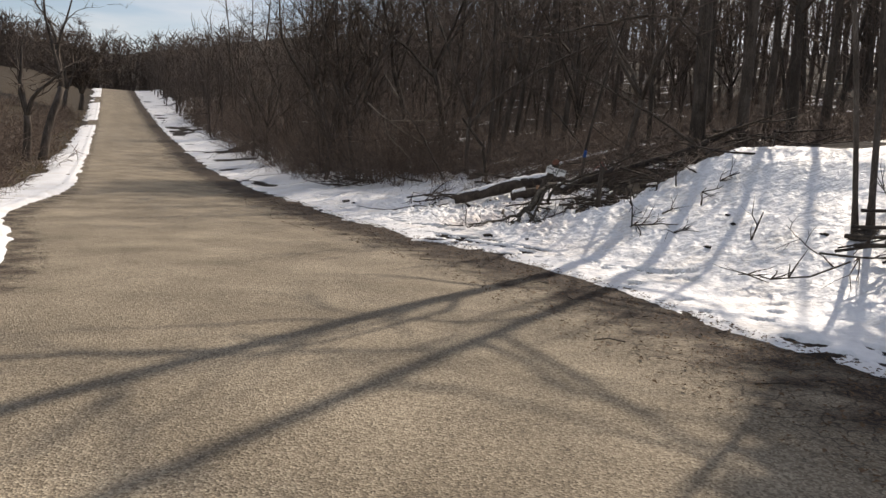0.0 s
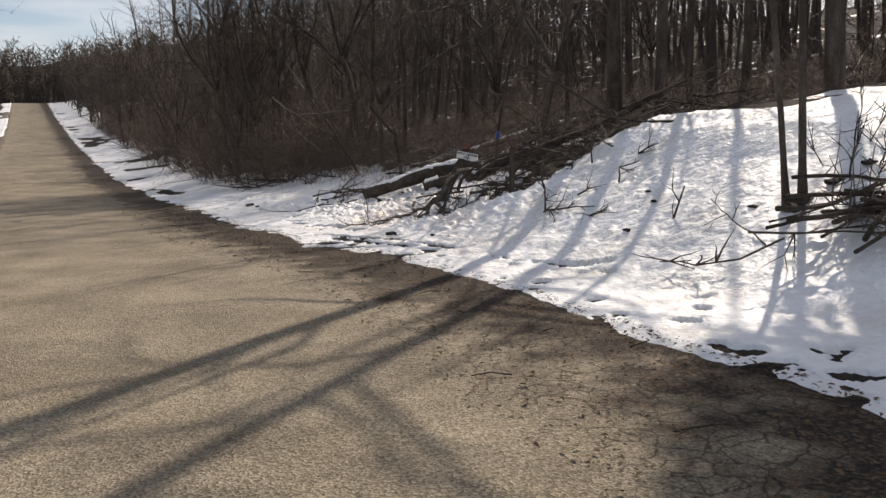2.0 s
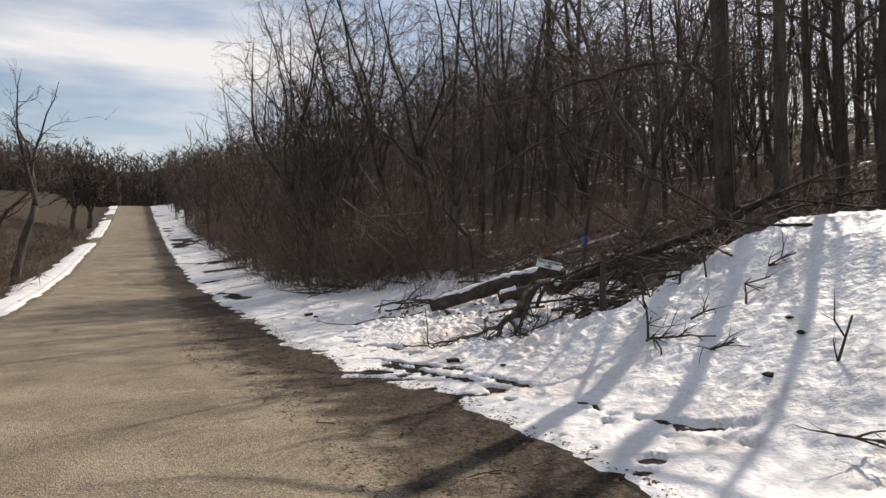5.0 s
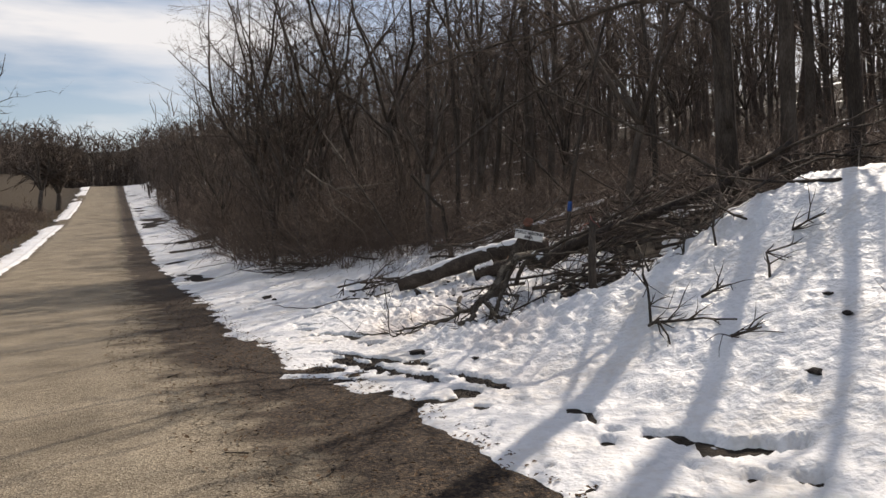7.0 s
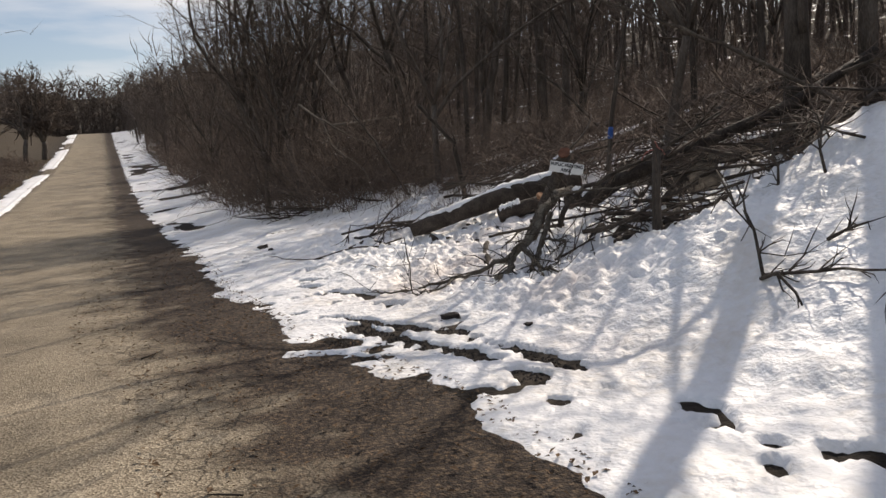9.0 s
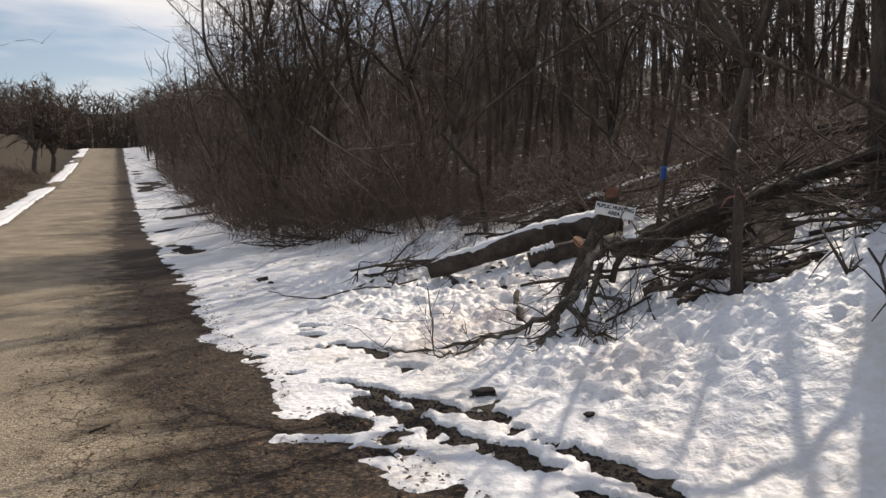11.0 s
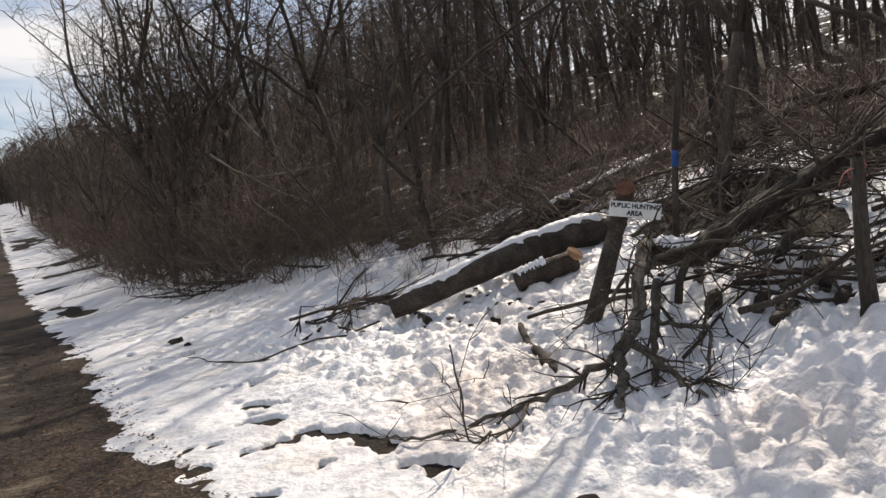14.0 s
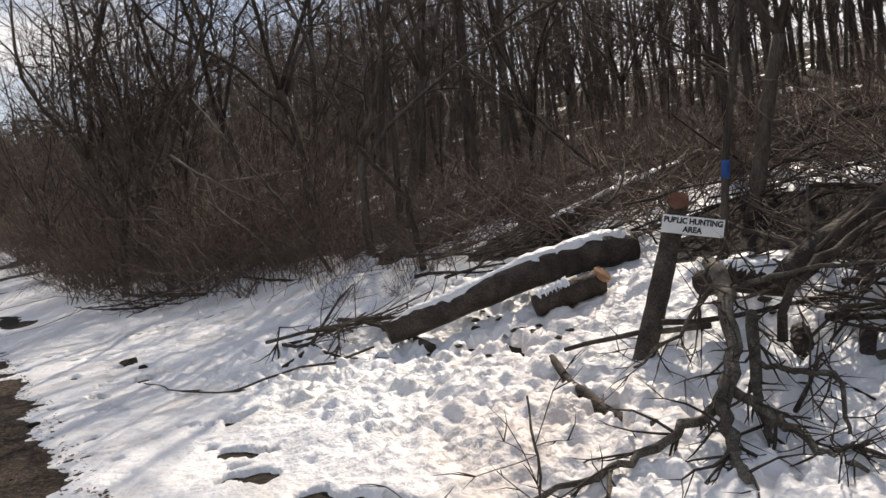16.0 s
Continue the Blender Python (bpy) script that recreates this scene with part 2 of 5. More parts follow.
def road_z(y):
    return smooth_interp(y, [-80, 25, 35, 45, 60, 75, 90, 99, 124, 156, 172, 185, 220, 300, 800], [0, 0, 0.25, 0.75, 1.9, 3.0, 4.5, 5.3, 8.0, 11.6, 12.5, 12.8, 18, 34, 60])


def land(x, y):
    """Height of the ground, with the bank and wood on one side of the road and the open field on the other."""
    x, y = np.asarray(x, float), np.asarray(y, float)
    u = x - road_right(y)
    near = np.interp(u, [0, 1.4, 1.85, 2.15, 2.85, 3.25, 3.85, 4.35, 4.95, 6, 9, 20, 60, 300], [-0.02, 0.03, 0.10, 0.24, 0.56, 0.75, 1.07, 1.43, 1.68, 1.85, 2.2, 4.0, 11, 30])
    far = np.interp(u, [0, 1.5, 3, 4, 5, 6, 7.5, 10, 20, 60, 300], [-0.02, 0.04, 0.2, 0.42, 0.72, 1.05, 1.45, 1.9, 3.6, 12, 28])
    w = fade(9.9, 12.1, y)
    right = near * (1 - w) + far * w
    v = -u - ROAD_W
    left = np.interp(v, [0, 0.8, 1.6, 3, 6, 12, 40, 120, 300], [-0.10, -0.10, -0.14, -0.25, -0.2, 0.4, 1.6, 4, 16])
    left = left + 2.0 * fade(60, 120, y) * fade(3, 12, v)
    h = np.where(u > 0, right, np.where(v > 0, left, -0.05))
    rough = fbm(x, y, 1.6, 5, 4) * 0.07 * (fade(1.5, 4, u) + fade(1.2, 4, v))
    return road_z(y) + h + rough


def sheet(name, xs, ys, height, mat, attr=None, follow_road=False):
    """A grid of ground over xs by ys. With follow_road, xs count from the road's wooded edge."""
    gx, gy = np.meshgrid(np.asarray(xs, float), np.asarray(ys, float))
    if follow_road:
        gx = gx + road_right(gy)
    gz = height(gx, gy)
    nx, ny = len(xs), len(ys)
    co = np.stack([gx, gy, gz], -1).reshape(-1, 3)
    i = np.arange(nx * ny).reshape(ny, nx)
    quads = np.stack([i[:-1, :-1], i[:-1, 1:], i[1:, 1:], i[1:, :-1]], -1).reshape(-1, 4)
    me = bpy.data.meshes.new(name)
    me.vertices.add(len(co))
    me.vertices.foreach_set("co", co.ravel())
    me.loops.add(quads.size)
    me.loops.foreach_set("vertex_index", quads.ravel().astype(np.int32))
    me.polygons.add(len(quads))
    me.polygons.foreach_set("loop_start", np.arange(0, quads.size, 4, dtype=np.int32))
    me.polygons.foreach_set("use_smooth", np.ones(len(quads), dtype=bool))
    me.update(calc_edges=True)
    if attr:
        a = me.attributes.new(attr[0], "FLOAT", "POINT")
        a.data.foreach_set("value", attr[1](gx, gy).ravel().astype(np.float32))
    me.materials.append(mat)
    return new(name, me)


def steps(*spans):
    """Ascending coordinates from spans of (start, end, step)."""
    return np.concatenate([np.arange(a, b, s) for a, b, s in spans])


far_steps = lambda a: np.array([a * 1.0, a * 1.25, a * 1.6, a * 2.1, a * 3])
gx_steps = np.concatenate([-far_steps(160)[::-1], steps((-150, -40, 5), (-40, -8, 0.8), (-8, 14, 0.25), (14, 60, 0.9), (60, 150, 5)), far_steps(160)])
gy_steps = np.concatenate([-far_steps(100)[::-1], steps((-95, -10, 4), (-10, 30, 0.3), (30, 100, 0.9), (100, 190, 2), (190, 300, 8)), far_steps(320)])
ground = sheet("ground", gx_steps, gy_steps, land, ground_material(), ("field", lambda x, y: fade(0.3, 3, -(x - road_right(y)) - ROAD_W)))
tagged(ground, "brown leaf-covered soil and dry field grass rolling uphill", "ground", kind="structure")


def road_height(x, y):
    c = (x - road_right(y) + ROAD_W / 2) / (ROAD_W / 2)
    return road_z(y) + 0.012 - 0.03 * c * c + fbm(x, y, 1.2, 3, 3) * 0.006


road = sheet("road", np.linspace(-ROAD_W - 0.85, 0.5, 52), steps((-80, -4, 1), (-4, 30, 0.2), (30, 178, 0.8)), road_height, road_material(),
             ("margin", lambda x, y: np.clip(fade(-2.1, -0.1, x - road_right(y)) * (0.75 + 0.25 * fade(4, 9, y)) + 0.5 * (1 - fade(-ROAD_W - 0.5, -ROAD_W - 0.1, x - road_right(y) - 0.45 * fade(12, 24, y))), 0, 1)), follow_road=True)
tagged(road, "narrow worn tan chip-seal country road with dirty cracked margin", "road", kind="structure")

# wheel ruts and melted places in the roadside snow: start, end, half width
RUTS = [((2.05, 12.05), (2.35, 11.35), 0.10), ((2.35, 11.35), (2.70, 10.75), 0.13), ((2.70, 10.75), (2.82, 10.12), 0.11), ((2.82, 10.12), (2.98, 9.3), 0.08),
        ((2.10, 11.6), (2.34, 10.7), 0.10), ((2.34, 10.7), (2.56, 10.05), 0.12), ((2.56, 10.05), (2.72, 9.2), 0.09), ((1.80, 11.15), (1.92, 11.0), 0.12), ((1.93, 10.5), (2.0, 10.35), 0.11),
        ((2.08, 15.65), (2.14, 15.5), 0.10), ((2.33, 15.46), (2.38, 15.42), 0.08), ((2.12, 14.8), (2.24, 14.5), 0.11), ((2.12, 14.03), (2.15, 14.0), 0.09), ((1.85, 13.40), (2.15, 13.42), 0.10),
        ((2.28, 13.48), (2.50, 13.1), 0.12), ((2.50, 13.1), (2.50, 12.65), 0.10), ((2.48, 12.32), (2.64, 12.05), 0.09), ((1.50, 13.34), (1.53, 13.30), 0.09),
        ((2.10, 18.3), (2.12, 18.1), 0.08), ((1.55, 17.85), (1.66, 17.7), 0.07), ((1.50, 19.4), (1.53, 19.3), 0.06), ((2.38, 7.45), (2.45, 7.35), 0.05),
        ((4.45, 15.35), (4.85, 15.0), 0.13), ((4.62, 15.1), (4.45, 14.6), 0.07), ((4.45, 14.6), (4.2, 13.7), 0.05), ((4.2, 13.7), (3.75, 12.6), 0.07), ((3.25, 7.5), (3.4, 7.0), 0.11), ((3.4, 7.0), (3.65, 6.8), 0.10), ((2.3, 4.7), (2.38, 4.5), 0.06), ((2.42, 3.85), (2.5, 3.6), 0.05), ((2.45, 3.25), (2.58, 3.0), 0.06), ((3.35, 6.6), (3.4, 6.45), 0.05)]


def snow_depth(x, y):
    u = x - road_right(y)
    ragged = fbm(x, y, 0.9, 11, 4) * 0.26 + fbm(x, y, 0.22, 21, 3) * 0.14 + vnoise(x, y, 0.06, 22) * 0.03
    edge = np.clip((u + ragged * (0.55 + 0.6 * fade(8, 10, y)) - 0.05) / 0.45, -1, 1)
    d = np.where(edge > 0, np.abs(edge) ** 0.6 * (0.035 + 0.045 * fade(0.9, 1.8, u)), edge * 0.12)
    # a thin tongue of snow lying out over the dirt
    k = np.clip((x - 1.45) / 0.5, 0, 1)
    off = np.hypot(x - 1.45 - 0.5 * k, y - 10.90 + 0.15 * k) + vnoise(x, y, 0.16, 34) * 0.06 + vnoise(x, y, 0.06, 35) * 0.03
    d = np.maximum(d, 0.03 - 0.7 * np.maximum(off - 0.05 * k, 0))
    for (ax, ay), (bx, by), half in RUTS:
        lx, ly = bx - ax, by - ay
        k = np.clip(((x - ax) * lx + (y - ay) * ly) / (lx * lx + ly * ly), 0, 1)
        away = np.hypot(x - ax - k * lx, y - ay - k * ly) + vnoise(x, y, 0.21, 31) * 0.06 + vnoise(x, y, 0.10, 33) * 0.05 + vnoise(x, y, 0.055, 36) * 0.04
        d = d - 0.15 * (1 - fade(half * 0.35, half * 0.85, away))
    specks = np.clip(vnoise(x, y, 0.20, 81) * 0.6 + vnoise(x, y, 0.09, 82) * 0.4 - 0.42, 0, 1)
    d = d - specks * 0.55 * fade(0.05, 0.3, u) * (1 - fade(0.7, 1.5, u))
    d = d - 0.14 * fade(0.12, 0.42, fbm(x, y, 2.4, 91, 4)) * fade(24, 34, y) * fade(0.2, 0.8, u)
    # drift along the foot of the bank, and a thin cover with leaf litter showing in the wood
    d = d + 0.06 * fade(1.2, 2.0, u) * (1 - fade(2.6, 3.6, u)) * (1 - fade(10.5, 12, y))
    wood = fade(4.6, 6.2, u)
    d = d * (1 - wood) + wood * (-0.025 - 0.05 * fade(9, 14, u) + fbm(x, y, 1.1, 41, 4) * 0.17)
    return d


def snow_lumps(x, y):
    u = x - road_right(y)
    tread = fade(9.0, 10.5, y) * (1 - fade(17, 20, y)) * (0.25 * fade(0.2, 0.6, u) + 0.75 * fade(1.0, 1.9, u))
    soft = fbm(x, y, 0.7, 51, 4) * 0.035
    return soft + tread * (np.abs(vnoise(x, y, 0.24, 61)) * 0.085 + np.abs(vnoise(x, y, 0.11, 62)) * 0.065 + np.abs(vnoise(x, y, 0.065, 64)) * 0.040 - 0.06) + (1 - tread) * (np.abs(vnoise(x, y, 0.17, 63)) * 0.034 + np.abs(vnoise(x, y, 0.08, 65)) * 0.022 - 0.018)


def snow_height(x, y):
    base = np.maximum(land(x, y), np.where(x - road_right(y) < 0.5, road_height(x, y) - 0.004, -9))
    d = snow_depth(x, y)
    return base + d + snow_lumps(x, y) * fade(0.0, 0.08, d)


def sawdust(x, y):
    """How brown the trampled snow is, about the sawn logs and the trodden hollow."""
    spots = ((3.05, 12.75, 0.75, 0.5), (3.7, 13.3, 0.7, 0.6), (4.3, 14.6, 0.6, 0.5), (5.4, 15.0, 0.6, 0.6), (3.75, 10.85, 0.45, 0.6), (3.2, 9.6, 0.6, 0.25))
    return sum(a * np.exp(-((x - cx) ** 2 + (y - cy) ** 2) / (r * r)) for cx, cy, r, a in spots)


snow_near = sheet("snow_bank", steps((-0.75, 3.4, 0.027), (3.4, 5.2, 0.045), (5.2, 7.0, 0.08)), steps((-40, -3, 0.6), (-3, 1.5, 0.1), (1.5, 8.5, 0.036), (8.5, 17, 0.027), (17, 22, 0.06)), snow_height, SNOW, ("dust", sawdust), follow_road=True)
tagged(snow_near, "trampled white melting snow over roadside bank", "snow", kind="structure")
snow_far = sheet("snow_verge", steps((-0.75, 4.6, 0.12)), steps((22, 60, 0.15), (60, 172, 0.5)), snow_height, SNOW, follow_road=True)
tagged(snow_far, "ribbon of old snow along the road verge", "snow", kind="structure")
snow_wood = sheet("snow_wood_near", steps((7.0, 60, 0.4)), steps((-40, -6, 1.0), (-6, 22, 0.3)), snow_height, SNOW, follow_road=True)
tagged(snow_wood, "patchy snow and leaf litter on woodland floor", "snow", kind="structure")
snow_wood_far = sheet("snow_wood_far", steps((4.6, 60, 0.5)), steps((22, 120, 0.5)), snow_height, SNOW, follow_road=True)
tagged(snow_wood_far, "patchy snow and leaf litter on woodland floor", "snow", kind="structure")


def left_snow_height(x, y):
    v = -(x - road_right(y)) - ROAD_W
    v = v - 0.62 * (1 - fade(14, 26, y)) - 0.08
    width = 1.6 + fbm(y, y * 0, 9, 71, 3) * 0.5 - 0.4 * fade(40, 70, y)
    e = np.minimum(v + fbm(x, y, 0.8, 72, 4) * 0.15, width - v + fbm(x, y, 1.1, 73, 4) * 0.35)
    d = np.where(e > 0, np.clip(e / 0.4, 0, 1) ** 0.6 * 0.10, e * 0.3) - 0.25 * fade(0.25, 0.5, fbm(x, y, 7, 74, 2)) * fade(55, 75, y)
    base = np.maximum(land(x, y), np.where(v < 0.3, road_height(x, y) - 0.004, -9))
    return base + d + fbm(x, y, 0.7, 75, 4) * 0.03 * fade(0, 0.06, d)


snow_left = sheet("snow_left_verge", np.arange(-ROAD_W - 3.2, -ROAD_W + 0.4, 0.09), steps((-40, 2, 0.5), (2, 60, 0.18), (60, 172, 0.6)), left_snow_height, SNOW, follow_road=True)
tagged(snow_left, "ribbon of old snow between road and dry weeds", "snow", kind="structure")


def land_at(x, y):
    return float(land(x, y))


def snow_at(x, y):
    return float(max(snow_height(np.array(x), np.array(y)), land(x, y)))


# ---- building helpers ----
class Tubes:
    """Collects tapered tubes into one mesh."""

    def __init__(self):
        self.v, self.f = [], []

    def add(self, pts, radii, sides=5, cap=True):
        pts = [Vector(p) for p in pts]
        k0, prev = len(self.v), None
        for i, p in enumerate(pts):
            d = (pts[min(i + 1, len(pts) - 1)] - pts[max(i - 1, 0)])
            d = d.normalized() if d.length > 1e-9 else Vector((0, 0, 1))
            a = d.orthogonal().normalized() if prev is None else (prev - d * prev.dot(d))
            a = a.normalized() if a.length > 1e-6 else d.orthogonal().normalized()
            prev = a
            b = d.cross(a)
            r = radii[i]
            if not cap and i == len(pts) - 1:
                self.v.append(p)
                break
            for s in range(sides):
                q = 2 * math.pi * s / sides
                self.v.append(p + a * (r * math.cos(q)) + b * (r * math.sin(q)))
        if not cap:
            k1 = k0 + (len(pts) - 2) * sides
            for s in range(sides):
                self.f.append((k1 + s, k1 + (s + 1) % sides, k1 + sides))
        for i in range(len(pts) - (1 if cap else 2)):
            for s in range(sides):
                t = (s + 1) % sides
                self.f.append((k0 + i * sides + s, k0 + i * sides + t, k0 + (i + 1) * sides + t, k0 + (i + 1) * sides + s))
        if cap:
            self.f.append(tuple(k0 + s for s in reversed(range(sides))))
            self.f.append(tuple(k0 + (len(pts) - 1) * sides + s for s in range(sides)))

    def mesh(self, name, mat, smooth=True):
        me = bpy.data.meshes.new(name)
        me.from_pydata([tuple(p) for p in self.v], [], self.f)
        if smooth:
            me.polygons.foreach_set("use_smooth", [len(p) <= 4 for p in self.f])
        me.materials.append(mat)
        return me


def part(name, me, parent, label=""):
    ob = new(name, me)
    ob.parent = parent
    return tagged(ob, label, kind="stuff" if name == "twig" else "")


def thing(name, at=(0, 0, 0), label="", category="", group="", rz=0.0):
    e = new(name)
    e.matrix_basis = pose(*at, 0, 0, rz)
    return tagged(e, label, category, group)


def wander(rng, p, d, length, n, bend, lift=0.0):
    """A crooked line of n steps from p along d."""
    p, d = Vector(p), Vector(d).normalized()
    out = [p.copy()]
    for _ in range(n):
        d = (d + Vector((rng.gauss(0, bend), rng.gauss(0, bend), rng.gauss(0, bend) + lift))).normalized()
        p = p + d * (length / n)
        out.append(p.copy())
    return out


def taper(r0, r1, n, power=1.0):
    return [r0 + (r1 - r0) * (i / n) ** power for i in range(n + 1)]


def bare_tree(rng, height, radius, limbs=26, twigs=7, first=0.3, lean=0.03, thin=1.0, spread=0.28, bend=0.035, top=0.1):
    """Trunk and crown meshes of a leafless tree."""
    tr, cr = Tubes(), Tubes()
    n = 12
    d0 = Vector((rng.gauss(0, lean), rng.gauss(0, lean), 1))
    line = wander(rng, (0, 0, -0.25), d0, height, n, bend, 0.01)
    rad = [radius * (1.0 - (1 - top) * (i / n) ** 0.9) + (0.35 * radius if i == 0 else 0) for i in range(n + 1)]
    tr.add(line, rad, 8)
    for k in range(limbs):
        f = first + (1 - first) * (k + rng.random()) / limbs
        q = f * n
        i = min(int(q), n - 1)
        base = line[i].lerp(line[i + 1], q - i)
        r = max(0.006, rad[i] * rng.uniform(0.22, 0.5))
        a = rng.uniform(0, 2 * math.pi)
        ll = height * spread * rng.uniform(0.45, 1.1) * (1.15 - 0.7 * f)
        d = Vector((math.cos(a), math.sin(a), rng.uniform(0.25, 1.1)))
        limb = wander(rng, base, d, ll, 5, 0.22, 0.04)
        cr.add(limb, taper(r, max(0.004, r * 0.2), 5), 4, False)
        for _ in range(twigs):
            j = rng.randint(1, 4)
            b2 = limb[j].lerp(limb[j + 1], rng.random())
            d2 = (limb[j + 1] - limb[j]).normalized() + Vector((rng.gauss(0, 0.6), rng.gauss(0, 0.6), rng.gauss(0.15, 0.5)))
            tl = ll * rng.uniform(0.25, 0.55)
            tw = wander(rng, b2, d2, tl, 2, 0.28, 0.03)
            cr.add(tw, taper(max(0.005, r * 0.28) * thin, 0.003 * thin, 2), 3, False)
            for _ in range(2):
                j2 = rng.randint(0, 1)
                d3 = (tw[j2 + 1] - tw[j2]).normalized() + Vector((rng.gauss(0, 0.7), rng.gauss(0, 0.7), rng.gauss(0.1, 0.5)))
                t2 = wander(rng, tw[j2].lerp(tw[j2 + 1], rng.uniform(0.2, 0.9)), d3, tl * rng.uniform(0.3, 0.7), 1, 0.25)
                cr.add(t2, [0.0045 * thin, 0], 3, False)
    return tr.mesh("trunk", BARK), cr.mesh("crown", TWIG)


def wide_tree(rng, height, radius, leaders=4, fork=0.35, spread=0.55, limbs=10, twigs=6, thin=1.3):
    """A leafless tree whose trunk forks into arching leaders with a broad twiggy crown."""
    tr, cr = Tubes(), Tubes()
    line = wander(rng, (0, 0, -0.25), (rng.gauss(0, 0.07), rng.gauss(0, 0.07), 1), height * fork, 5, 0.07)
    tr.add(line, [radius * 1.4] + taper(radius, radius * 0.75, 4), 8)
    a0 = rng.uniform(0, 6.283)
    for k in range(leaders):
        a = a0 + k * 6.283 / leaders + rng.gauss(0, 0.4)
        out = rng.uniform(0.3, 1.0) * spread
        start = line[-1] if k < 2 else line[-2].lerp(line[-1], rng.random())
        lead = wander(rng, start, (out * math.cos(a), out * math.sin(a), 1), height * (1 - fork) * rng.uniform(0.7, 1.05), 8, 0.14, 0.02)
        rl = taper(radius * rng.uniform(0.42, 0.62), 0.012, 8)
        tr.add(lead, rl, 6)
        for _ in range(limbs):
            q = rng.uniform(0.1, 0.97) * 8
            i = int(q)
            base = lead[i].lerp(lead[i + 1], q - i)
            b = rng.uniform(0, 6.283)
            d = (lead[i + 1] - lead[i]).normalized() * 0.45 + Vector((math.cos(b), math.sin(b), rng.uniform(-0.2, 0.7)))
            ll = height * 0.25 * rng.uniform(0.5, 1.25) * (1.1 - 0.07 * q)
            limb = wander(rng, base, d, ll, 5, 0.26, 0.03)
            r = max(0.007, rl[i] * 0.45)
            cr.add(limb, taper(r, 0.004, 5), 4, False)
            for _ in range(twigs):
                j = rng.randint(0, 4)
                d2 = (limb[j + 1] - limb[j]).normalized() + Vector((rng.gauss(0, 0.7), rng.gauss(0, 0.7), rng.gauss(0.1, 0.5)))
                tl = ll * rng.uniform(0.25, 0.6)
                tw = wander(rng, limb[j].lerp(limb[j + 1], rng.random()), d2, tl, 2, 0.3, 0.02)
                cr.add(tw, taper(max(0.005, r * 0.3) * thin, 0.003, 2), 3, False)
                for _ in range(2):
                    d3 = d2 + Vector((rng.gauss(0, 0.9), rng.gauss(0, 0.9), rng.gauss(0, 0.6)))
                    cr.add(wander(rng, tw[0].lerp(tw[2], rng.uniform(0.2, 0.9)), d3, tl * rng.uniform(0.3, 0.7), 1, 0.2), [0.0045 * thin, 0], 3, False)
    return tr.mesh("trunk", BARK), cr.mesh("crown", TWIG)


def place_tree(meshes, x, y, rz=0.0, scale=1.0, label="", name="tree", category="tree", group="", tilt=(0, 0)):
    e = thing(name, (x, y, land_at(x, y)), label, category, group)
    e.matrix_basis = pose(x, y, land_at(x, y), tilt[0], tilt[1], rz) @ Matrix.Scale(scale, 4)
    part("trunk", meshes[0], e)
    part("crown", meshes[1], e)
    return e


def brush_mesh(rng, height, width, stems=55, side=5, r=0.006, fine=0.0048):
    """A tangled thicket of bare arching canes, in four clumps."""
    clumps = [Tubes() for _ in range(4)]
    for k in range(stems):
        t = clumps[k % 4]
        a, q = rng.uniform(0, 2 * math.pi), width * 0.5 * math.sqrt(rng.random())
        p = (q * math.cos(a), q * math.sin(a), -0.1)
        b = rng.uniform(0, 2 * math.pi)
        lean = rng.uniform(0.1, 0.9)
        ll = height * rng.uniform(0.5, 1.25)
        line = wander(rng, p, (lean * math.cos(b), lean * math.sin(b), 1), ll, 5, 0.26, -0.08)
        t.add(line, taper(r * rng.uniform(0.6, 1.4), 0.003, 5), 3, False)
        for _ in range(side):
            j = rng.randint(1, 4)
            d = (line[j + 1] - line[j]).normalized() + Vector((rng.gauss(0, 0.8), rng.gauss(0, 0.8), rng.gauss(0, 0.6)))
            s = wander(rng, line[j].lerp(line[j + 1], rng.random()), d, ll * rng.uniform(0.2, 0.5), 1 if j % 2 else 2, 0.25, -0.03)
            t.add(s, taper(fine, fine * 0.5, len(s) - 1), 3, False)
    return [t.mesh("clump", BRUSH) for t in clumps]


rng = random.Random(7)

# ---- the wood ----
TALL = [bare_tree(rng, rng.uniform(12, 15.5), rng.uniform(0.09, 0.125), 22, 5, 0.24) for _ in range(6)]
MID = [bare_tree(rng, rng.uniform(8, 11), rng.uniform(0.055, 0.085), 18, 4, 0.22, 0.06) for _ in range(6)]
SLIM = [bare_tree(rng, rng.uniform(5, 8), rng.uniform(0.022, 0.04), 14, 4, 0.15, 0.10, spread=0.33) for _ in range(6)]
BUSHY = [wide_tree(rng, rng.uniform(6.5, 9.5), rng.uniform(0.06, 0.09), rng.choice((3, 4, 5)), rng.uniform(0.12, 0.35)) for _ in range(7)]
taken = []


def free(x, y, gap):
    return all((x - a) ** 2 + (y - b) ** 2 > gap * gap for a, b in taken)


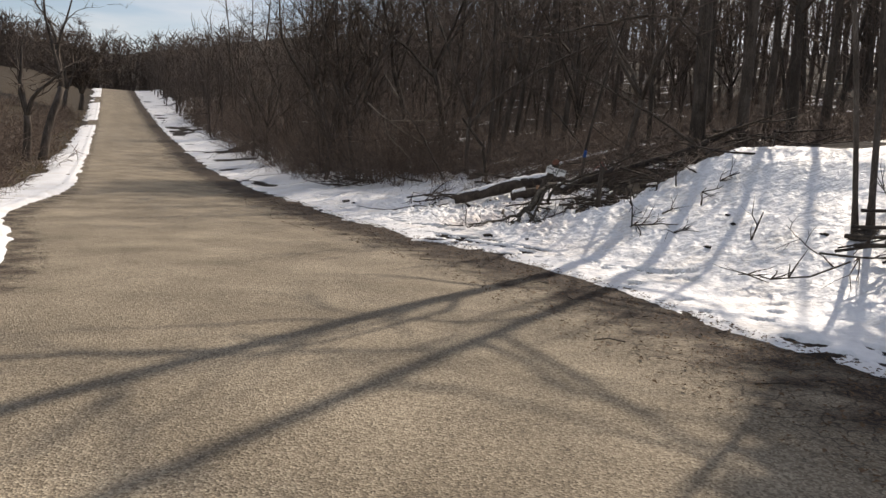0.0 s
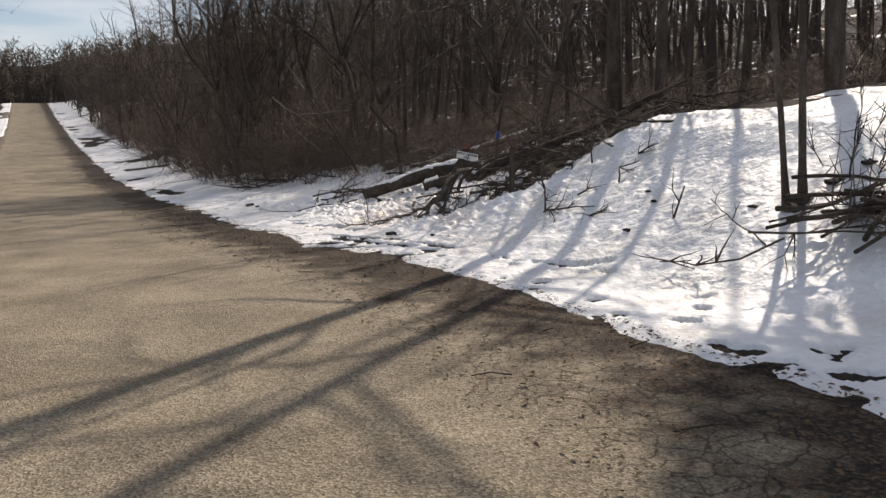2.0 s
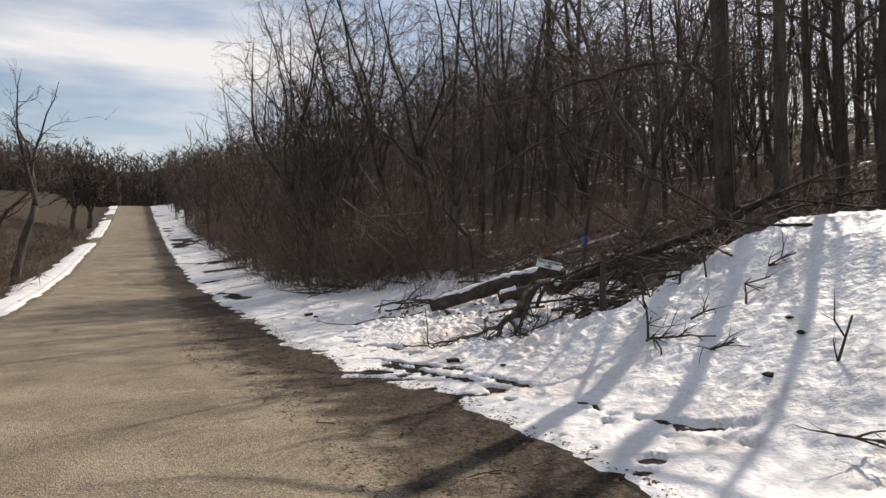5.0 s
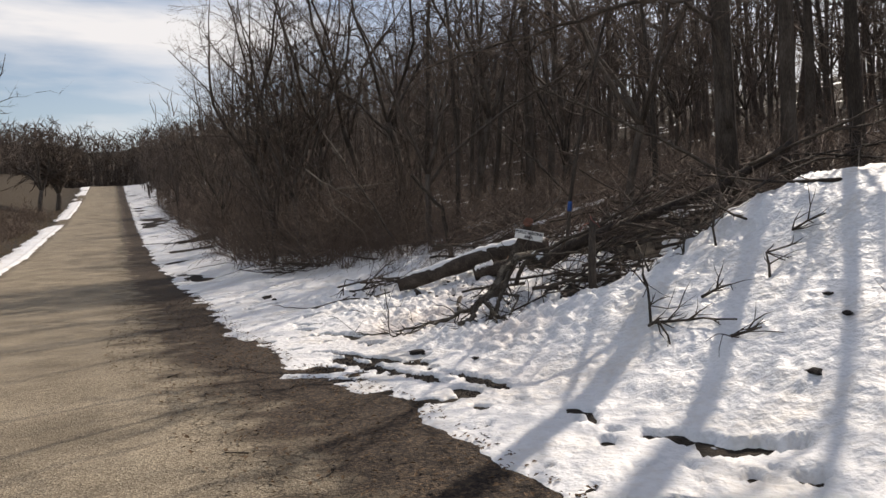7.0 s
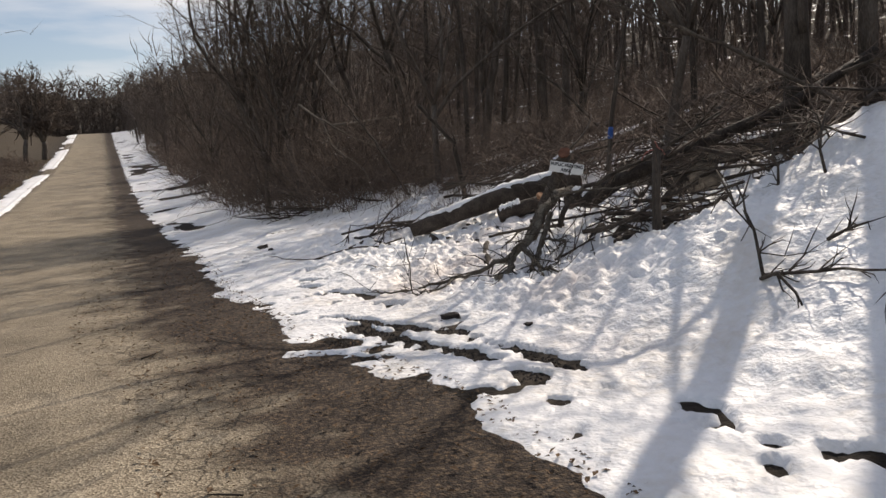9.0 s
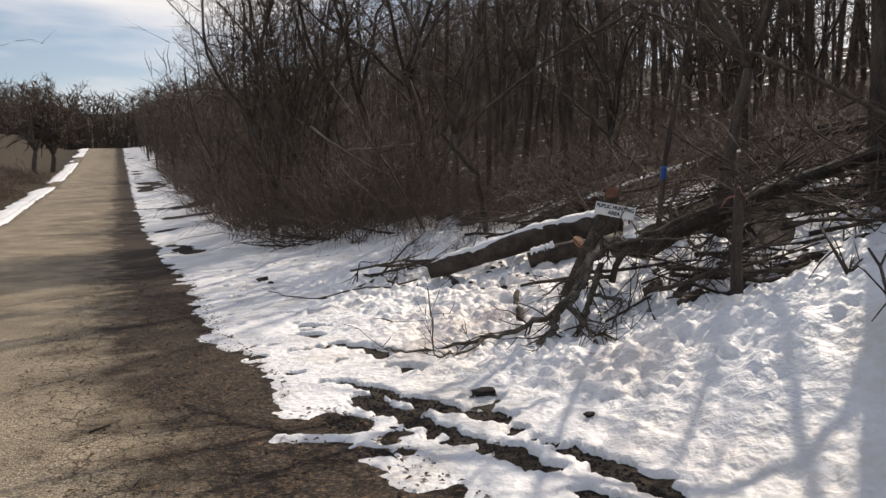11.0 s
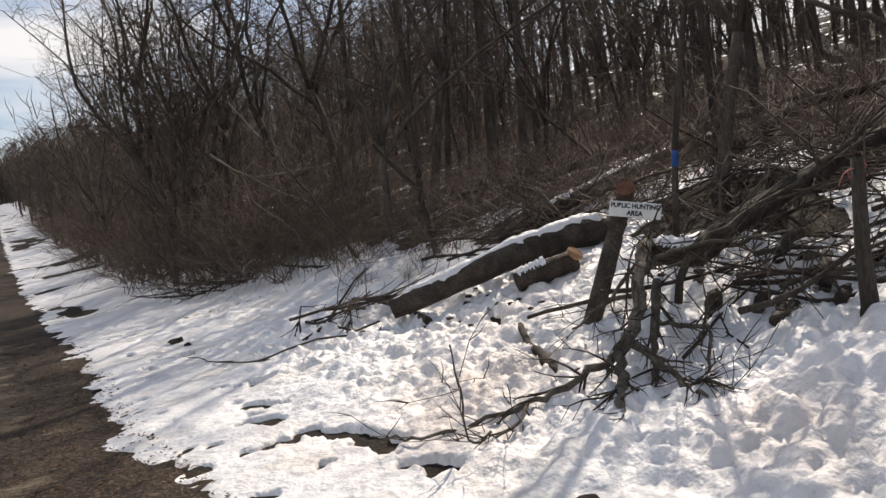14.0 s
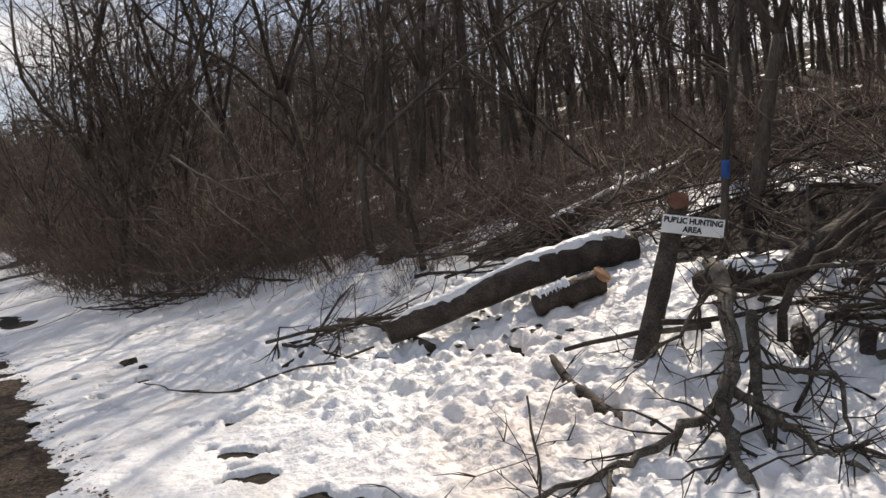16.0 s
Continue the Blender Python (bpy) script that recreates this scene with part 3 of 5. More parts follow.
SHRUBS = [wide_tree(rng, rng.uniform(3.6, 5.4), rng.uniform(0.03, 0.045), 6, 0.06, 0.95, 7, 6) for _ in range(5)]
TREES = [("big", 8.1, 12.8, 0.155, 15.5), ("far", 10.2, 34.0, 0.14, 14), ("far", 10.8, 25.3, 0.17, 15), ("far", 10.2, 26.8, 0.10, 13),
         ("big", 9.2, 12.75, 0.125, 15), ("low", 10.5, 12.7, 0.135, 10.5), ("low", 12.1, 13.5, 0.12, 11), ("low", 12.4, 15.6, 0.12, 12), ("far", 7.4, 22.5, 0.07, 12)]
for kind, x, y, r, h in TREES:
    m = bare_tree(rng, h + 4, r, 26, 6, 0.34, 0.0, bend=0.010, top=0.35) if kind == "big" else bare_tree(rng, h, r, 24, 6, 0.30, 0.012)
    place_tree(m, x, y, rng.uniform(0, 360), 1, "tall bare grey-brown tree standing among winter woodland", group="woodland trees")
    taken.append((x, y))

count = 0
for _ in range(9000):
    if count >= 235:
        break
    y = -2 + 92 * rng.random() ** 1.25
    u = 2.6 + 30 * rng.random() ** 1.15
    lim = 6.4 if y < 13.5 else 5.6 if y < 20 else 4.8 if y < 26 else 3.0
    if u < lim:
        continue
    x = float(road_right(y)) + u
    if not free(x, y, 1.1 if y > 17 else 1.9) or (y < 11.5 and x < 9.5):
        continue
    taken.append((x, y))
    edge = u < lim + 2.5
    pool = rng.choice([SLIM, BUSHY, BUSHY, BUSHY]) if edge else rng.choice([TALL, MID, MID, SLIM, BUSHY] if y > 20 else [TALL, MID, SLIM])
    label = {id(TALL): "tall bare grey-brown tree standing among winter woodland", id(MID): "slender bare tree in winter woodland",
             id(SLIM): "thin leafless sapling in winter woodland", id(BUSHY): "low-branched bare tree at the wood's edge"}[id(pool)]
    place_tree(rng.choice(pool), x, y, rng.uniform(0, 360), rng.uniform(0.85, 1.15), label, group="woodland trees")
    count += 1

THICKET = [brush_mesh(rng, rng.uniform(1.6, 2.8), rng.uniform(1.6, 2.4), 52, 5, 0.009) for _ in range(7)]
SCRUB = [brush_mesh(rng, rng.uniform(1.2, 1.8), rng.uniform(2.2, 3.0), 48, 4, 0.016, 0.012) for _ in range(5)]
WEEDS = [brush_mesh(rng, rng.uniform(1.6, 2.6), rng.uniform(1.8, 2.6), 24, 4, 0.011) for _ in range(6)]


def place_brush(x, y, s, group="roadside thicket", label="tangled brown leafless thicket growing from the snow"):
    e = thing("bush", (x, y, 0), label, "bush", group)
    e.matrix_basis = pose(x, y, land_at(x, y), 0, 0, rng.uniform(0, 360)) @ Matrix.Scale(s, 4)
    for clump in rng.choice(WEEDS if group == "undergrowth" else SCRUB if group == "weeds beside the road" else THICKET):
        tagged(part("cane_clump", clump, e), kind="stuff")


for k in range(84):
    y = 24.2 + 70 * (k / 84) ** 1.5 + rng.uniform(-0.4, 0.4)
    front = float(np.interp(y, [24, 25.5, 27, 40, 100], [3.2, 2.8, 2.7, 3.0, 3.1]))
    place_brush(float(road_right(y)) + front + 0.5 + rng.uniform(0, 3.0), y, rng.uniform(0.8, 1.4))
for k in range(44):
    y = rng.uniform(9, 24)
    x = float(road_right(y)) + rng.uniform(6.4, 12) + (0.6 if y < 13 else 0)
    place_brush(x, y, rng.uniform(0.3, 0.6), "undergrowth", "low tangle of bare brown undergrowth on woodland floor")

for k in range(11):
    y = 24.4 + 22 * (k / 11) ** 1.3 + rng.uniform(-0.4, 0.4)
    x = float(road_right(y)) + rng.uniform(3.2, 6.5) + (1.2 if y < 24.6 else 0)
    place_tree(rng.choice(SHRUBS), x, y, rng.uniform(0, 360), rng.uniform(0.8, 1.15), "many-stemmed bare shrub at the edge of the wood", name="shrub", category="shrub", group="edge shrubs")

mass = Tubes()
for _ in range(10500):
    y = 14 + 75 * rng.random() ** 0.75
    u = 2.9 + 27 * rng.random() ** 1.1
    if u < (7.2 if y < 13 else 6.2 if y < 18 else 4.6 if y < 25 else 2.9):
        continue
    x = float(np.interp(y, [0, 8.6, 12.3, 18, 38, 62, 90], [2.15, 2.18, 1.42, 1.0, -0.7, -2.5, -4.6])) + u
    a, lean = rng.uniform(0, 6.283), rng.uniform(0.1, 1.3)
    ll = rng.uniform(0.8, 4.2) if y > 26 else rng.uniform(0.4, 1.6)
    zz = road_z(y) + (1.7 + (u - 5) * 0.13 if y < 12 else float(np.interp(u, [0, 3, 5, 7.5, 10, 20, 60], [0, 0.2, 0.7, 1.45, 1.9, 3.6, 12])))
    line = wander(rng, (x, y, float(zz) - 0.1), (lean * math.cos(a), lean * math.sin(a), 1), ll, 3, 0.28, -0.10)
    r = rng.uniform(0.004, 0.010) * (1 + y / 60)
    mass.add(line, taper(r, r * 0.35, 3), 3, False)
floor_rng = np.random.default_rng(5)
fx, fy = floor_rng.uniform(6.0, 19, 9000), floor_rng.uniform(10.5, 27, 9000)
fz = land(fx, fy)
for x, y, z in zip(fx, fy, fz):
    if x - np.interp(y, [10, 12.3, 18, 24], [1.85, 1.42, 1.0, 0.45]) < (6.6 if y < 15 else 5.4):
        continue
    a, lean = rng.uniform(0, 6.283), rng.uniform(0.4, 4.0)
    line = wander(rng, (x, y, z + rng.uniform(-0.05, 0.25)), (lean * math.cos(a), lean * math.sin(a), 1), rng.uniform(0.5, 2.1), 2, 0.3, -0.12)
    mass.add(line, taper(rng.uniform(0.005, 0.012), 0.0025, 2), 3, False)
tagged(new("undergrowth", mass.mesh("undergrowth", BRUSH)), "dense brown mass of bare undergrowth canes filling the wood", "undergrowth", kind="stuff")


haze = Tubes()
for _ in range(15000):
    y = 4 + 77 * rng.random()
    u = 11 + 30 * rng.random()
    x = float(np.interp(y, [0, 8.6, 12.3, 18, 38, 62, 90], [2.15, 2.18, 1.42, 1.0, -0.7, -2.5, -4.6])) + u
    a, lean = rng.uniform(0, 6.283), rng.uniform(0.3, 2.6)
    z = float(road_z(y)) + 1.6 + (u - 9) * 0.17 + rng.uniform(0.8, 12.0)
    r = rng.uniform(0.007, 0.017) * (0.6 + u / 40)
    haze.add(wander(rng, (x, y, z), (lean * math.cos(a), lean * math.sin(a), 1), rng.uniform(1.2, 3.6), 2, 0.35), taper(r, r * 0.25, 2), 3, False)
tagged(new("treetop_twigs", haze.mesh("treetop_twigs", TWIG)), "fine grey-brown twigs filling the treetops of the wood", "twigs", kind="stuff")


def far_trees(name, spots, label, bushy=0.5, twigs=13):
    """Many distant bare trees as one mass."""
    t = Tubes()
    for x, y, h in spots:
        z = land_at(x, y)
        d = Vector((rng.gauss(0, 0.05), rng.gauss(0, 0.05), 1))
        line = wander(rng, (x, y, z - 0.2), d, h, 4, 0.05)
        r = h * rng.uniform(0.007, 0.012)
        t.add(line, taper(r, r * 0.2, 4), 4, False)
        for _ in range(twigs):
            f = rng.uniform(0.2 if bushy < 0.6 else 0.05, 1)
            i = min(int(f * 4), 3)
            a = rng.uniform(0, 2 * math.pi)
            b = line[i].lerp(line[i + 1], f * 4 - i)
            tw = wander(rng, b, (math.cos(a), math.sin(a), rng.uniform(0.2, 1.6)), h * rng.uniform(0.10, 0.30), 2, 0.3)
            t.add(tw, taper(r * bushy * 0.8, r * 0.2, 2), 3, False)
    ob = new(name, t.mesh(name, FARWOOD))
    return tagged(ob, label, "trees", kind="stuff")


spots = []
for _ in range(900):
    y = -10 + 150 * rng.random()
    u = 26 + 40 * rng.random() ** 1.3
    spots.append((float(road_right(y)) + u, y, rng.uniform(9, 14)))
for _ in range(420):
    y = rng.uniform(60, 185)
    spots.append((float(road_right(y)) + 2.8 + 22 * rng.random() ** 1.4, y, rng.uniform(7.0, 9.5)))
far_trees("distant_woods", spots, "grey-brown mass of distant leafless trees along hillside")
spots = []
for _ in range(800):
    spots.append((rng.uniform(-75, 12), rng.uniform(174, 196), rng.uniform(8.0, 12.0)))
for _ in range(420):
    y = rng.uniform(95, 178)
    v = 5 + 75 * rng.random()
    if y < 152 and v > 6:
        v, y = v + 4, y + 45
    spots.append((float(road_right(y)) - ROAD_W - v, y, rng.uniform(5, 9)))
for _ in range(160):
    y = rng.uniform(90, 178)
    spots.append((float(road_right(y)) + 3.2 + 9 * rng.random(), y, rng.uniform(4, 7.5)))
far_trees("hilltop_woods", spots, "dark brown mass of leafless trees closing the hilltop", 1.1, 18)


# ---- things on the bank ----
def log_mesh(rng, pts, radii, mat, sides=14, knots=0.06):
    """A crooked log with an uneven skin."""
    t = Tubes()
    n = 14
    line, rad = [], []
    for i in range(n + 1):
        q = i / n * (len(pts) - 1)
        k = min(int(q), len(pts) - 2)
        line.append(Vector(pts[k]).lerp(Vector(pts[k + 1]), q - k))
        rad.append((radii[k] * (1 - q + k) + radii[k + 1] * (q - k)) * rng.uniform(1 - knots, 1 + knots))
    t.add(line, rad, sides)
    for i, v in enumerate(t.v):
        c = line[i // sides]
        t.v[i] = c + (v - c) * rng.uniform(1 - knots, 1 + knots)
    return t.mesh("log", mat)


def disc_mesh(center, normal, radius, mat, rng, sides=14, thick=0.012):
    t = Tubes()
    c, d = Vector(center), Vector(normal).normalized()
    t.add([c, c + d * thick], [radius, radius * 0.96], sides)
    for i, v in enumerate(t.v):
        t.v[i] = v + Vector((rng.gauss(0, 0.003), rng.gauss(0, 0.003), rng.gauss(0, 0.003)))
    return t.mesh("cut_end", mat, False)


def snow_cap(rng, pts, radii, wide=0.75, high=0.35, breaks=0.12):
    """A strip of snow lying along the top of a log."""
    n = 40
    vs, fs, ok = [], [], []
    for i in range(n + 1):
        q = i / n * (len(pts) - 1)
        k = min(int(q), len(pts) - 2)
        p = Vector(pts[k]).lerp(Vector(pts[k + 1]), q - k)
        d = (Vector(pts[k + 1]) - Vector(pts[k])).normalized()
        side = d.cross(Vector((0, 0, 1))).normalized()
        r = radii[k] * (1 - q + k) + radii[k + 1] * (q - k)
        w = r * wide * rng.uniform(0.6, 1.15)
        ends = min(1, i / 3, (n - i) / 3)
        for s in (-1, -0.55, 0, 0.55, 1):
            up = math.sqrt(max(0, r * r - (s * w) ** 2)) + r * high * (1 - s * s) * rng.uniform(0.6, 1.2) * ends - 0.008
            vs.append(tuple(p + side * (s * w) + Vector((0, 0, up))))
        ok.append(rng.random() > breaks)
    for i in range(n):
        if ok[i]:
            for s in range(4):
                a = i * 5 + s
                fs.append((a, a + 1, a + 6, a + 5))
    me = bpy.data.meshes.new("snow_cap")
    me.from_pydata(vs, [], fs)
    me.polygons.foreach_set("use_smooth", [True] * len(fs))
    me.materials.append(SNOW)
    return me


def stick(rng, pts, r0, r1, label, name="stick", mat=None, twigs=0, sides=6, group="", category="branch"):
    """A fallen stick with side twigs, laid along pts."""
    e = thing(name, (0, 0, 0), label, category, group)
    t = Tubes()
    fine = []
    for a, b in zip(pts, pts[1:]):
        a, b = Vector(a), Vector(b)
        steps_n = max(2, int((b - a).length / 0.15))
        for i in range(steps_n):
            j = a.lerp(b, i / steps_n)
            w = 0.012 if fine else 0
            fine.append(j + Vector((rng.gauss(0, w), rng.gauss(0, w), rng.gauss(0, w * 0.6))))
    fine.append(Vector(pts[-1]))
    t.add(fine, taper(r0, r1, len(fine) - 1), sides)
    part("stem", t.mesh("stem", mat or DEADWOOD), e)
    if twigs:
        tw = Tubes()
        for _ in range(twigs):
            k = rng.randint(len(fine) // 5, len(fine) - 2)
            d = (fine[k + 1] - fine[k]).normalized() + Vector((rng.gauss(0, 0.7), rng.gauss(0, 0.7), rng.gauss(0.1, 0.5)))
            ll = rng.uniform(0.12, 0.5)
            line = wander(rng, fine[k], d, ll, 3, 0.2)
            tw.add(line, taper(max(r1, 0.005), 0.002, 3), 4, False)
            line2 = wander(rng, line[1], d + Vector((rng.gauss(0, 0.6), rng.gauss(0, 0.6), rng.gauss(0, 0.6))), ll * 0.5, 2, 0.2)
            tw.add(line2, taper(0.004, 0.002, 2), 3, False)
        part("twig", tw.mesh("twig", mat or DEADWOOD), e)
    return e


def on_snow(x, y, lift=0.0):
    return (x, y, snow_at(x, y) + lift)


rng = random.Random(21)

# felled log with snow along its top and a reddish sawn end
e = thing("fallen_log", (0, 0, 0), "thick dark felled log topped with snow, lying on the bank", "log")
LOG = [(3.98, 16.1, 0.42), (4.6, 15.9, 0.60), (5.35, 15.7, 0.83), (6.0, 15.55, 0.95), (6.45, 15.45, 0.97)]
LOG_R = [0.115, 0.13, 0.15, 0.165, 0.17]
part("log", log_mesh(rng, LOG, LOG_R, WETBARK), e)
part("cut_end", disc_mesh(LOG[-1], (0.55, -0.1, 0.02), 0.165, REDWOOD, rng), e, "reddish weathered sawn end")
part("snow_cap", snow_cap(rng, LOG, LOG_R, 0.7, 0.35, 0), e, "thin strip of old snow")

e = thing("short_log", (0, 0, 0), "short sawn log section with fresh orange cut, half in snow", "log")
SHORT = [(5.0, 15.15, 0.58), (5.3, 15.05, 0.66), (5.62, 14.98, 0.73)]
part("log", log_mesh(rng, SHORT, [0.10, 0.115, 0.105], WETBARK), e)
part("cut_end", disc_mesh((5.57, 14.90, 0.80), (0.20, -0.75, 0.62), 0.095, CUTWOOD, rng), e, "fresh orange sawn face")
part("snow_cap", snow_cap(rng, SHORT[:2], [0.10, 0.115], 0.85, 0.5, 0), e)

# leaning cut post with the notice board
e = thing("sign_post", (0, 0, 0), "leaning sawn log post carrying a small white notice board", "sign")
POST = [(4.58, 13.48, 0.20), (4.95, 13.60, 0.75), (5.36, 13.74, 1.36)]
part("post", log_mesh(rng, POST, [0.075, 0.076, 0.072], DEADWOOD, 12, 0.04), e)
axis = (Vector(POST[2]) - Vector(POST[1])).normalized()
part("cut_end", disc_mesh(Vector(POST[2]) + Vector((-0.045, -0.05, 0.03)), (-0.55, -0.6, 0.55), 0.076, REDWOOD, rng), e, "reddish sawn top")
wide, face = Vector((0.66, -0.68, -0.19)).normalized(), Vector((-0.68, -0.70, 0.12)).normalized()
upw = face.cross(wide).normalized()
if upw.z < 0:
    upw = -upw
bm = bmesh.new()
bmesh.ops.create_cube(bm, size=1)
bmesh.ops.scale(bm, vec=(0.425, 0.130, 0.008), verts=bm.verts)
bmesh.ops.bevel(bm, geom=bm.edges, offset=0.002, segments=1, affect="EDGES")
me = bpy.data.meshes.new("sign_board")
bm.to_mesh(me)
bm.free()
me.materials.append(PAINT_WHITE)
board = part("sign_board", me, e, "small white printed board")
face = wide.cross(upw).normalized()
board.matrix_basis = Matrix.Translation((5.235, 13.50, 1.205)) @ Matrix((wide, upw, face)).transposed().to_4x4()
for words, dy in (("PUBLIC HUNTING", 0.029), ("AREA", -0.031)):
    cu = bpy.data.curves.new("lettering", "FONT")
    cu.body, cu.size, cu.align_x, cu.align_y, cu.extrude, cu.offset = words, 0.056, "CENTER", "CENTER", 0.0012, 0.0022
    tmp = bpy.data.objects.new("lettering", cu)
    lm = bpy.data.meshes.new_from_object(tmp)
    bpy.data.objects.remove(tmp)
    lm.materials.clear()
    lm.materials.append(PAINT_BLACK)
    width_now = max(v.co.x for v in lm.vertices) - min(v.co.x for v in lm.vertices)
    fit_w = (0.40 if len(words) > 5 else 0.135) / width_now
    letters = part("lettering", lm, board, "dark printed capitals")
    letters.matrix_basis = Matrix.Translation((0, dy, 0.0055)) @ Matrix.Diagonal((fit_w, 1, 1, 1))

# the fallen branch that forks across the snow
e = thing("fallen_branch", (0, 0, 0), "forked grey fallen branch sprawled over trampled snow", "branch")
FORKS = [([(5.2, 13.35, 0.95), (4.78, 12.9, 0.92), (4.46, 12.58, 0.80), (4.17, 12.32, 0.56), (3.90, 12.19, 0.41)], 0.048, 0.036),
         ([(3.90, 12.19, 0.41), (3.72, 12.25, 0.32), (3.50, 12.30, 0.22), (3.28, 12.30, 0.14), (2.98, 12.43, 0.13), (2.65, 12.50, 0.10), (2.50, 12.56, 0.14)], 0.026, 0.006),
         ([(3.90, 12.19, 0.41), (3.80, 12.05, 0.30), (3.68, 11.93, 0.20), (3.50, 11.72, 0.08)], 0.034, 0.020),
         ([(4.0, 12.2, 0.45), (3.99, 11.97, 0.36), (3.95, 11.72, 0.27), (3.85, 11.44, 0.17)], 0.026, 0.009)]
SIDE_LIMBS = [([(3.95, 11.72, 0.27), (3.97, 11.56, 0.21), (4.02, 11.36, 0.20)], 0.014, 0.006),
         ([(4.45, 12.42, 0.76), (4.26, 12.27, 0.51), (4.15, 12.18, 0.34), (3.98, 11.98, 0.14)], 0.030, 0.018),
         ([(4.27, 12.26, 0.54), (4.28, 12.08, 0.52), (4.32, 11.86, 0.52), (4.13, 11.68, 0.33), (4.0, 11.6, 0.20)], 0.016, 0.006),
         ([(3.28, 12.30, 0.14), (3.07, 12.12, 0.07), (2.92, 12.12, 0.06), (2.80, 12.17, 0.12), (2.78, 12.17, 0.40), (2.75, 12.14, 0.68)], 0.010, 0.004),
         ([(4.6, 12.7, 0.85), (4.55, 12.35, 0.95), (4.75, 12.1, 0.98), (5.1, 11.8, 1.0)], 0.018, 0.006),
         ([(4.8, 12.9, 0.93), (4.45, 12.95, 0.60), (4.2, 13.1, 0.42)], 0.016, 0.007)]
tw = Tubes()
for pts, r0, r1 in FORKS + SIDE_LIMBS:
    pts = [(x, y, max(z, snow_at(x, y) + 0.02)) for x, y, z in pts]
    t = Tubes()
    fine = []
    for a, b in zip(pts, pts[1:]):
        for i in range(4):
            w = 0.010 if fine else 0
            fine.append(Vector(a).lerp(Vector(b), i / 4) + Vector((rng.gauss(0, w), rng.gauss(0, w), rng.gauss(0, w))))
    fine.append(Vector(pts[-1]))
    rad = [r * 1.12 * rng.uniform(0.88, 1.14) for r in taper(r0, r1, len(fine) - 1)]
    t.add(fine, rad, 8)
    part("limb", t.mesh("limb", LICHEN), e)
    for _ in range(15):
        k = rng.randint(1, len(fine) - 2)
        d = (fine[k + 1] - fine[k]).normalized() + Vector((rng.gauss(0, 0.7), rng.gauss(0, 0.7), rng.gauss(0.0, 0.6)))
        line = wander(rng, fine[k], d, rng.uniform(0.15, 0.6), 4, 0.2, -0.03)
        tw.add(line, taper(min(rad[k] * 0.4, 0.010), 0.002, 4), 4, False)
        for _ in range(2):
            q = rng.randint(1, 3)
            tw.add(wander(rng, line[q], d + Vector((rng.gauss(0, 0.8), rng.gauss(0, 0.8), rng.gauss(0, 0.8))), rng.uniform(0.08, 0.25), 2, 0.2), taper(0.004, 0.0018, 2), 3, False)
part("twig", tw.mesh("twig", DEADWOOD), e)

# crumbs of mud in the wheel ruts
vs, fs = [], []
for (ax, ay), (bx, by), half in RUTS[:9]:
    for _ in range(int(150 * (math.hypot(bx - ax, by - ay) + 0.2))):
        q, r = rng.random(), rng.uniform(0.006, 0.022)
        x, y = ax + (bx - ax) * q + rng.gauss(0, half * 0.6), ay + (by - ay) * q + rng.gauss(0, half * 0.6)
        z = max(land_at(x, y), float(road_height(x, y)) if x - float(road_right(y)) < 0.5 else -1)
        k = len(vs)
        ring = [(x + r * rng.uniform(0.6, 1.3) * math.cos(a), y + r * rng.uniform(0.6, 1.3) * math.sin(a), z - 0.004) for a in (0.3, 1.6, 2.8, 4.1, 5.3)]
        vs += ring + [(x, y, z + r * 0.7)]
        fs += [(k + i, k + (i + 1) % 5, k + 5) for i in range(5)]
me = bpy.data.meshes.new("mud_crumbs")
me.from_pydata(vs, [], fs)
me.materials.append(ROCK)
tagged(new("mud_crumbs", me), "dark wet crumbs of mud in the wheel ruts", "mud", kind="stuff")

# heavy limb leading up the bank, with snow on its bend
e = thing("fallen_limb", (0, 0, 0), "heavy dark fallen limb with snow on its bend", "branch")
HEAVY = [(5.25, 13.45, 0.80), (5.12, 13.07, 0.86), (5.08, 12.70, 0.84), (5.45, 12.60, 1.06), (6.01, 12.59, 1.24), (6.6, 12.65, 1.40), (7.6, 12.4, 1.75), (8.8, 12.3, 2.35)]
part("limb", log_mesh(rng, HEAVY, [0.10, 0.105, 0.10, 0.09, 0.085, 0.08, 0.07, 0.05], WETBARK, 10, 0.08), e)
part("snow_cap", snow_cap(rng, HEAVY[:3], [0.10, 0.105, 0.10], 0.8, 0.4, 0.1), e)
tw = Tubes()
for _ in range(36):
    k = rng.randint(2, 6)
    p = Vector(HEAVY[k]).lerp(Vector(HEAVY[k + 1]), rng.random())
    line = wander(rng, p, (rng.gauss(0, 0.8), rng.gauss(-0.2, 0.8), rng.uniform(-0.2, 0.9)), rng.uniform(0.5, 1.6), 5, 0.2, -0.02)
    tw.add(line, taper(0.014, 0.003, 5), 4, False)
    for _ in range(4):
        q = rng.randint(1, 4)
        tw.add(wander(rng, line[q], (rng.gauss(0, 1), rng.gauss(0, 1), rng.gauss(0.2, 0.7)), rng.uniform(0.2, 0.6), 3, 0.2), taper(0.005, 0.002, 3), 3, False)
part("twig", tw.mesh("twig", TWIG), e)
stick(rng, [(4.45, 12.24, 0.62), (4.59, 12.27, 0.88), (4.77, 12.22, 1.01), (5.03, 12.21, 1.10), (5.6, 12.1, 1.32), (6.3, 12.0, 1.7)], 0.030, 0.012, "pale curved dead branch reaching over brush", twigs=12)


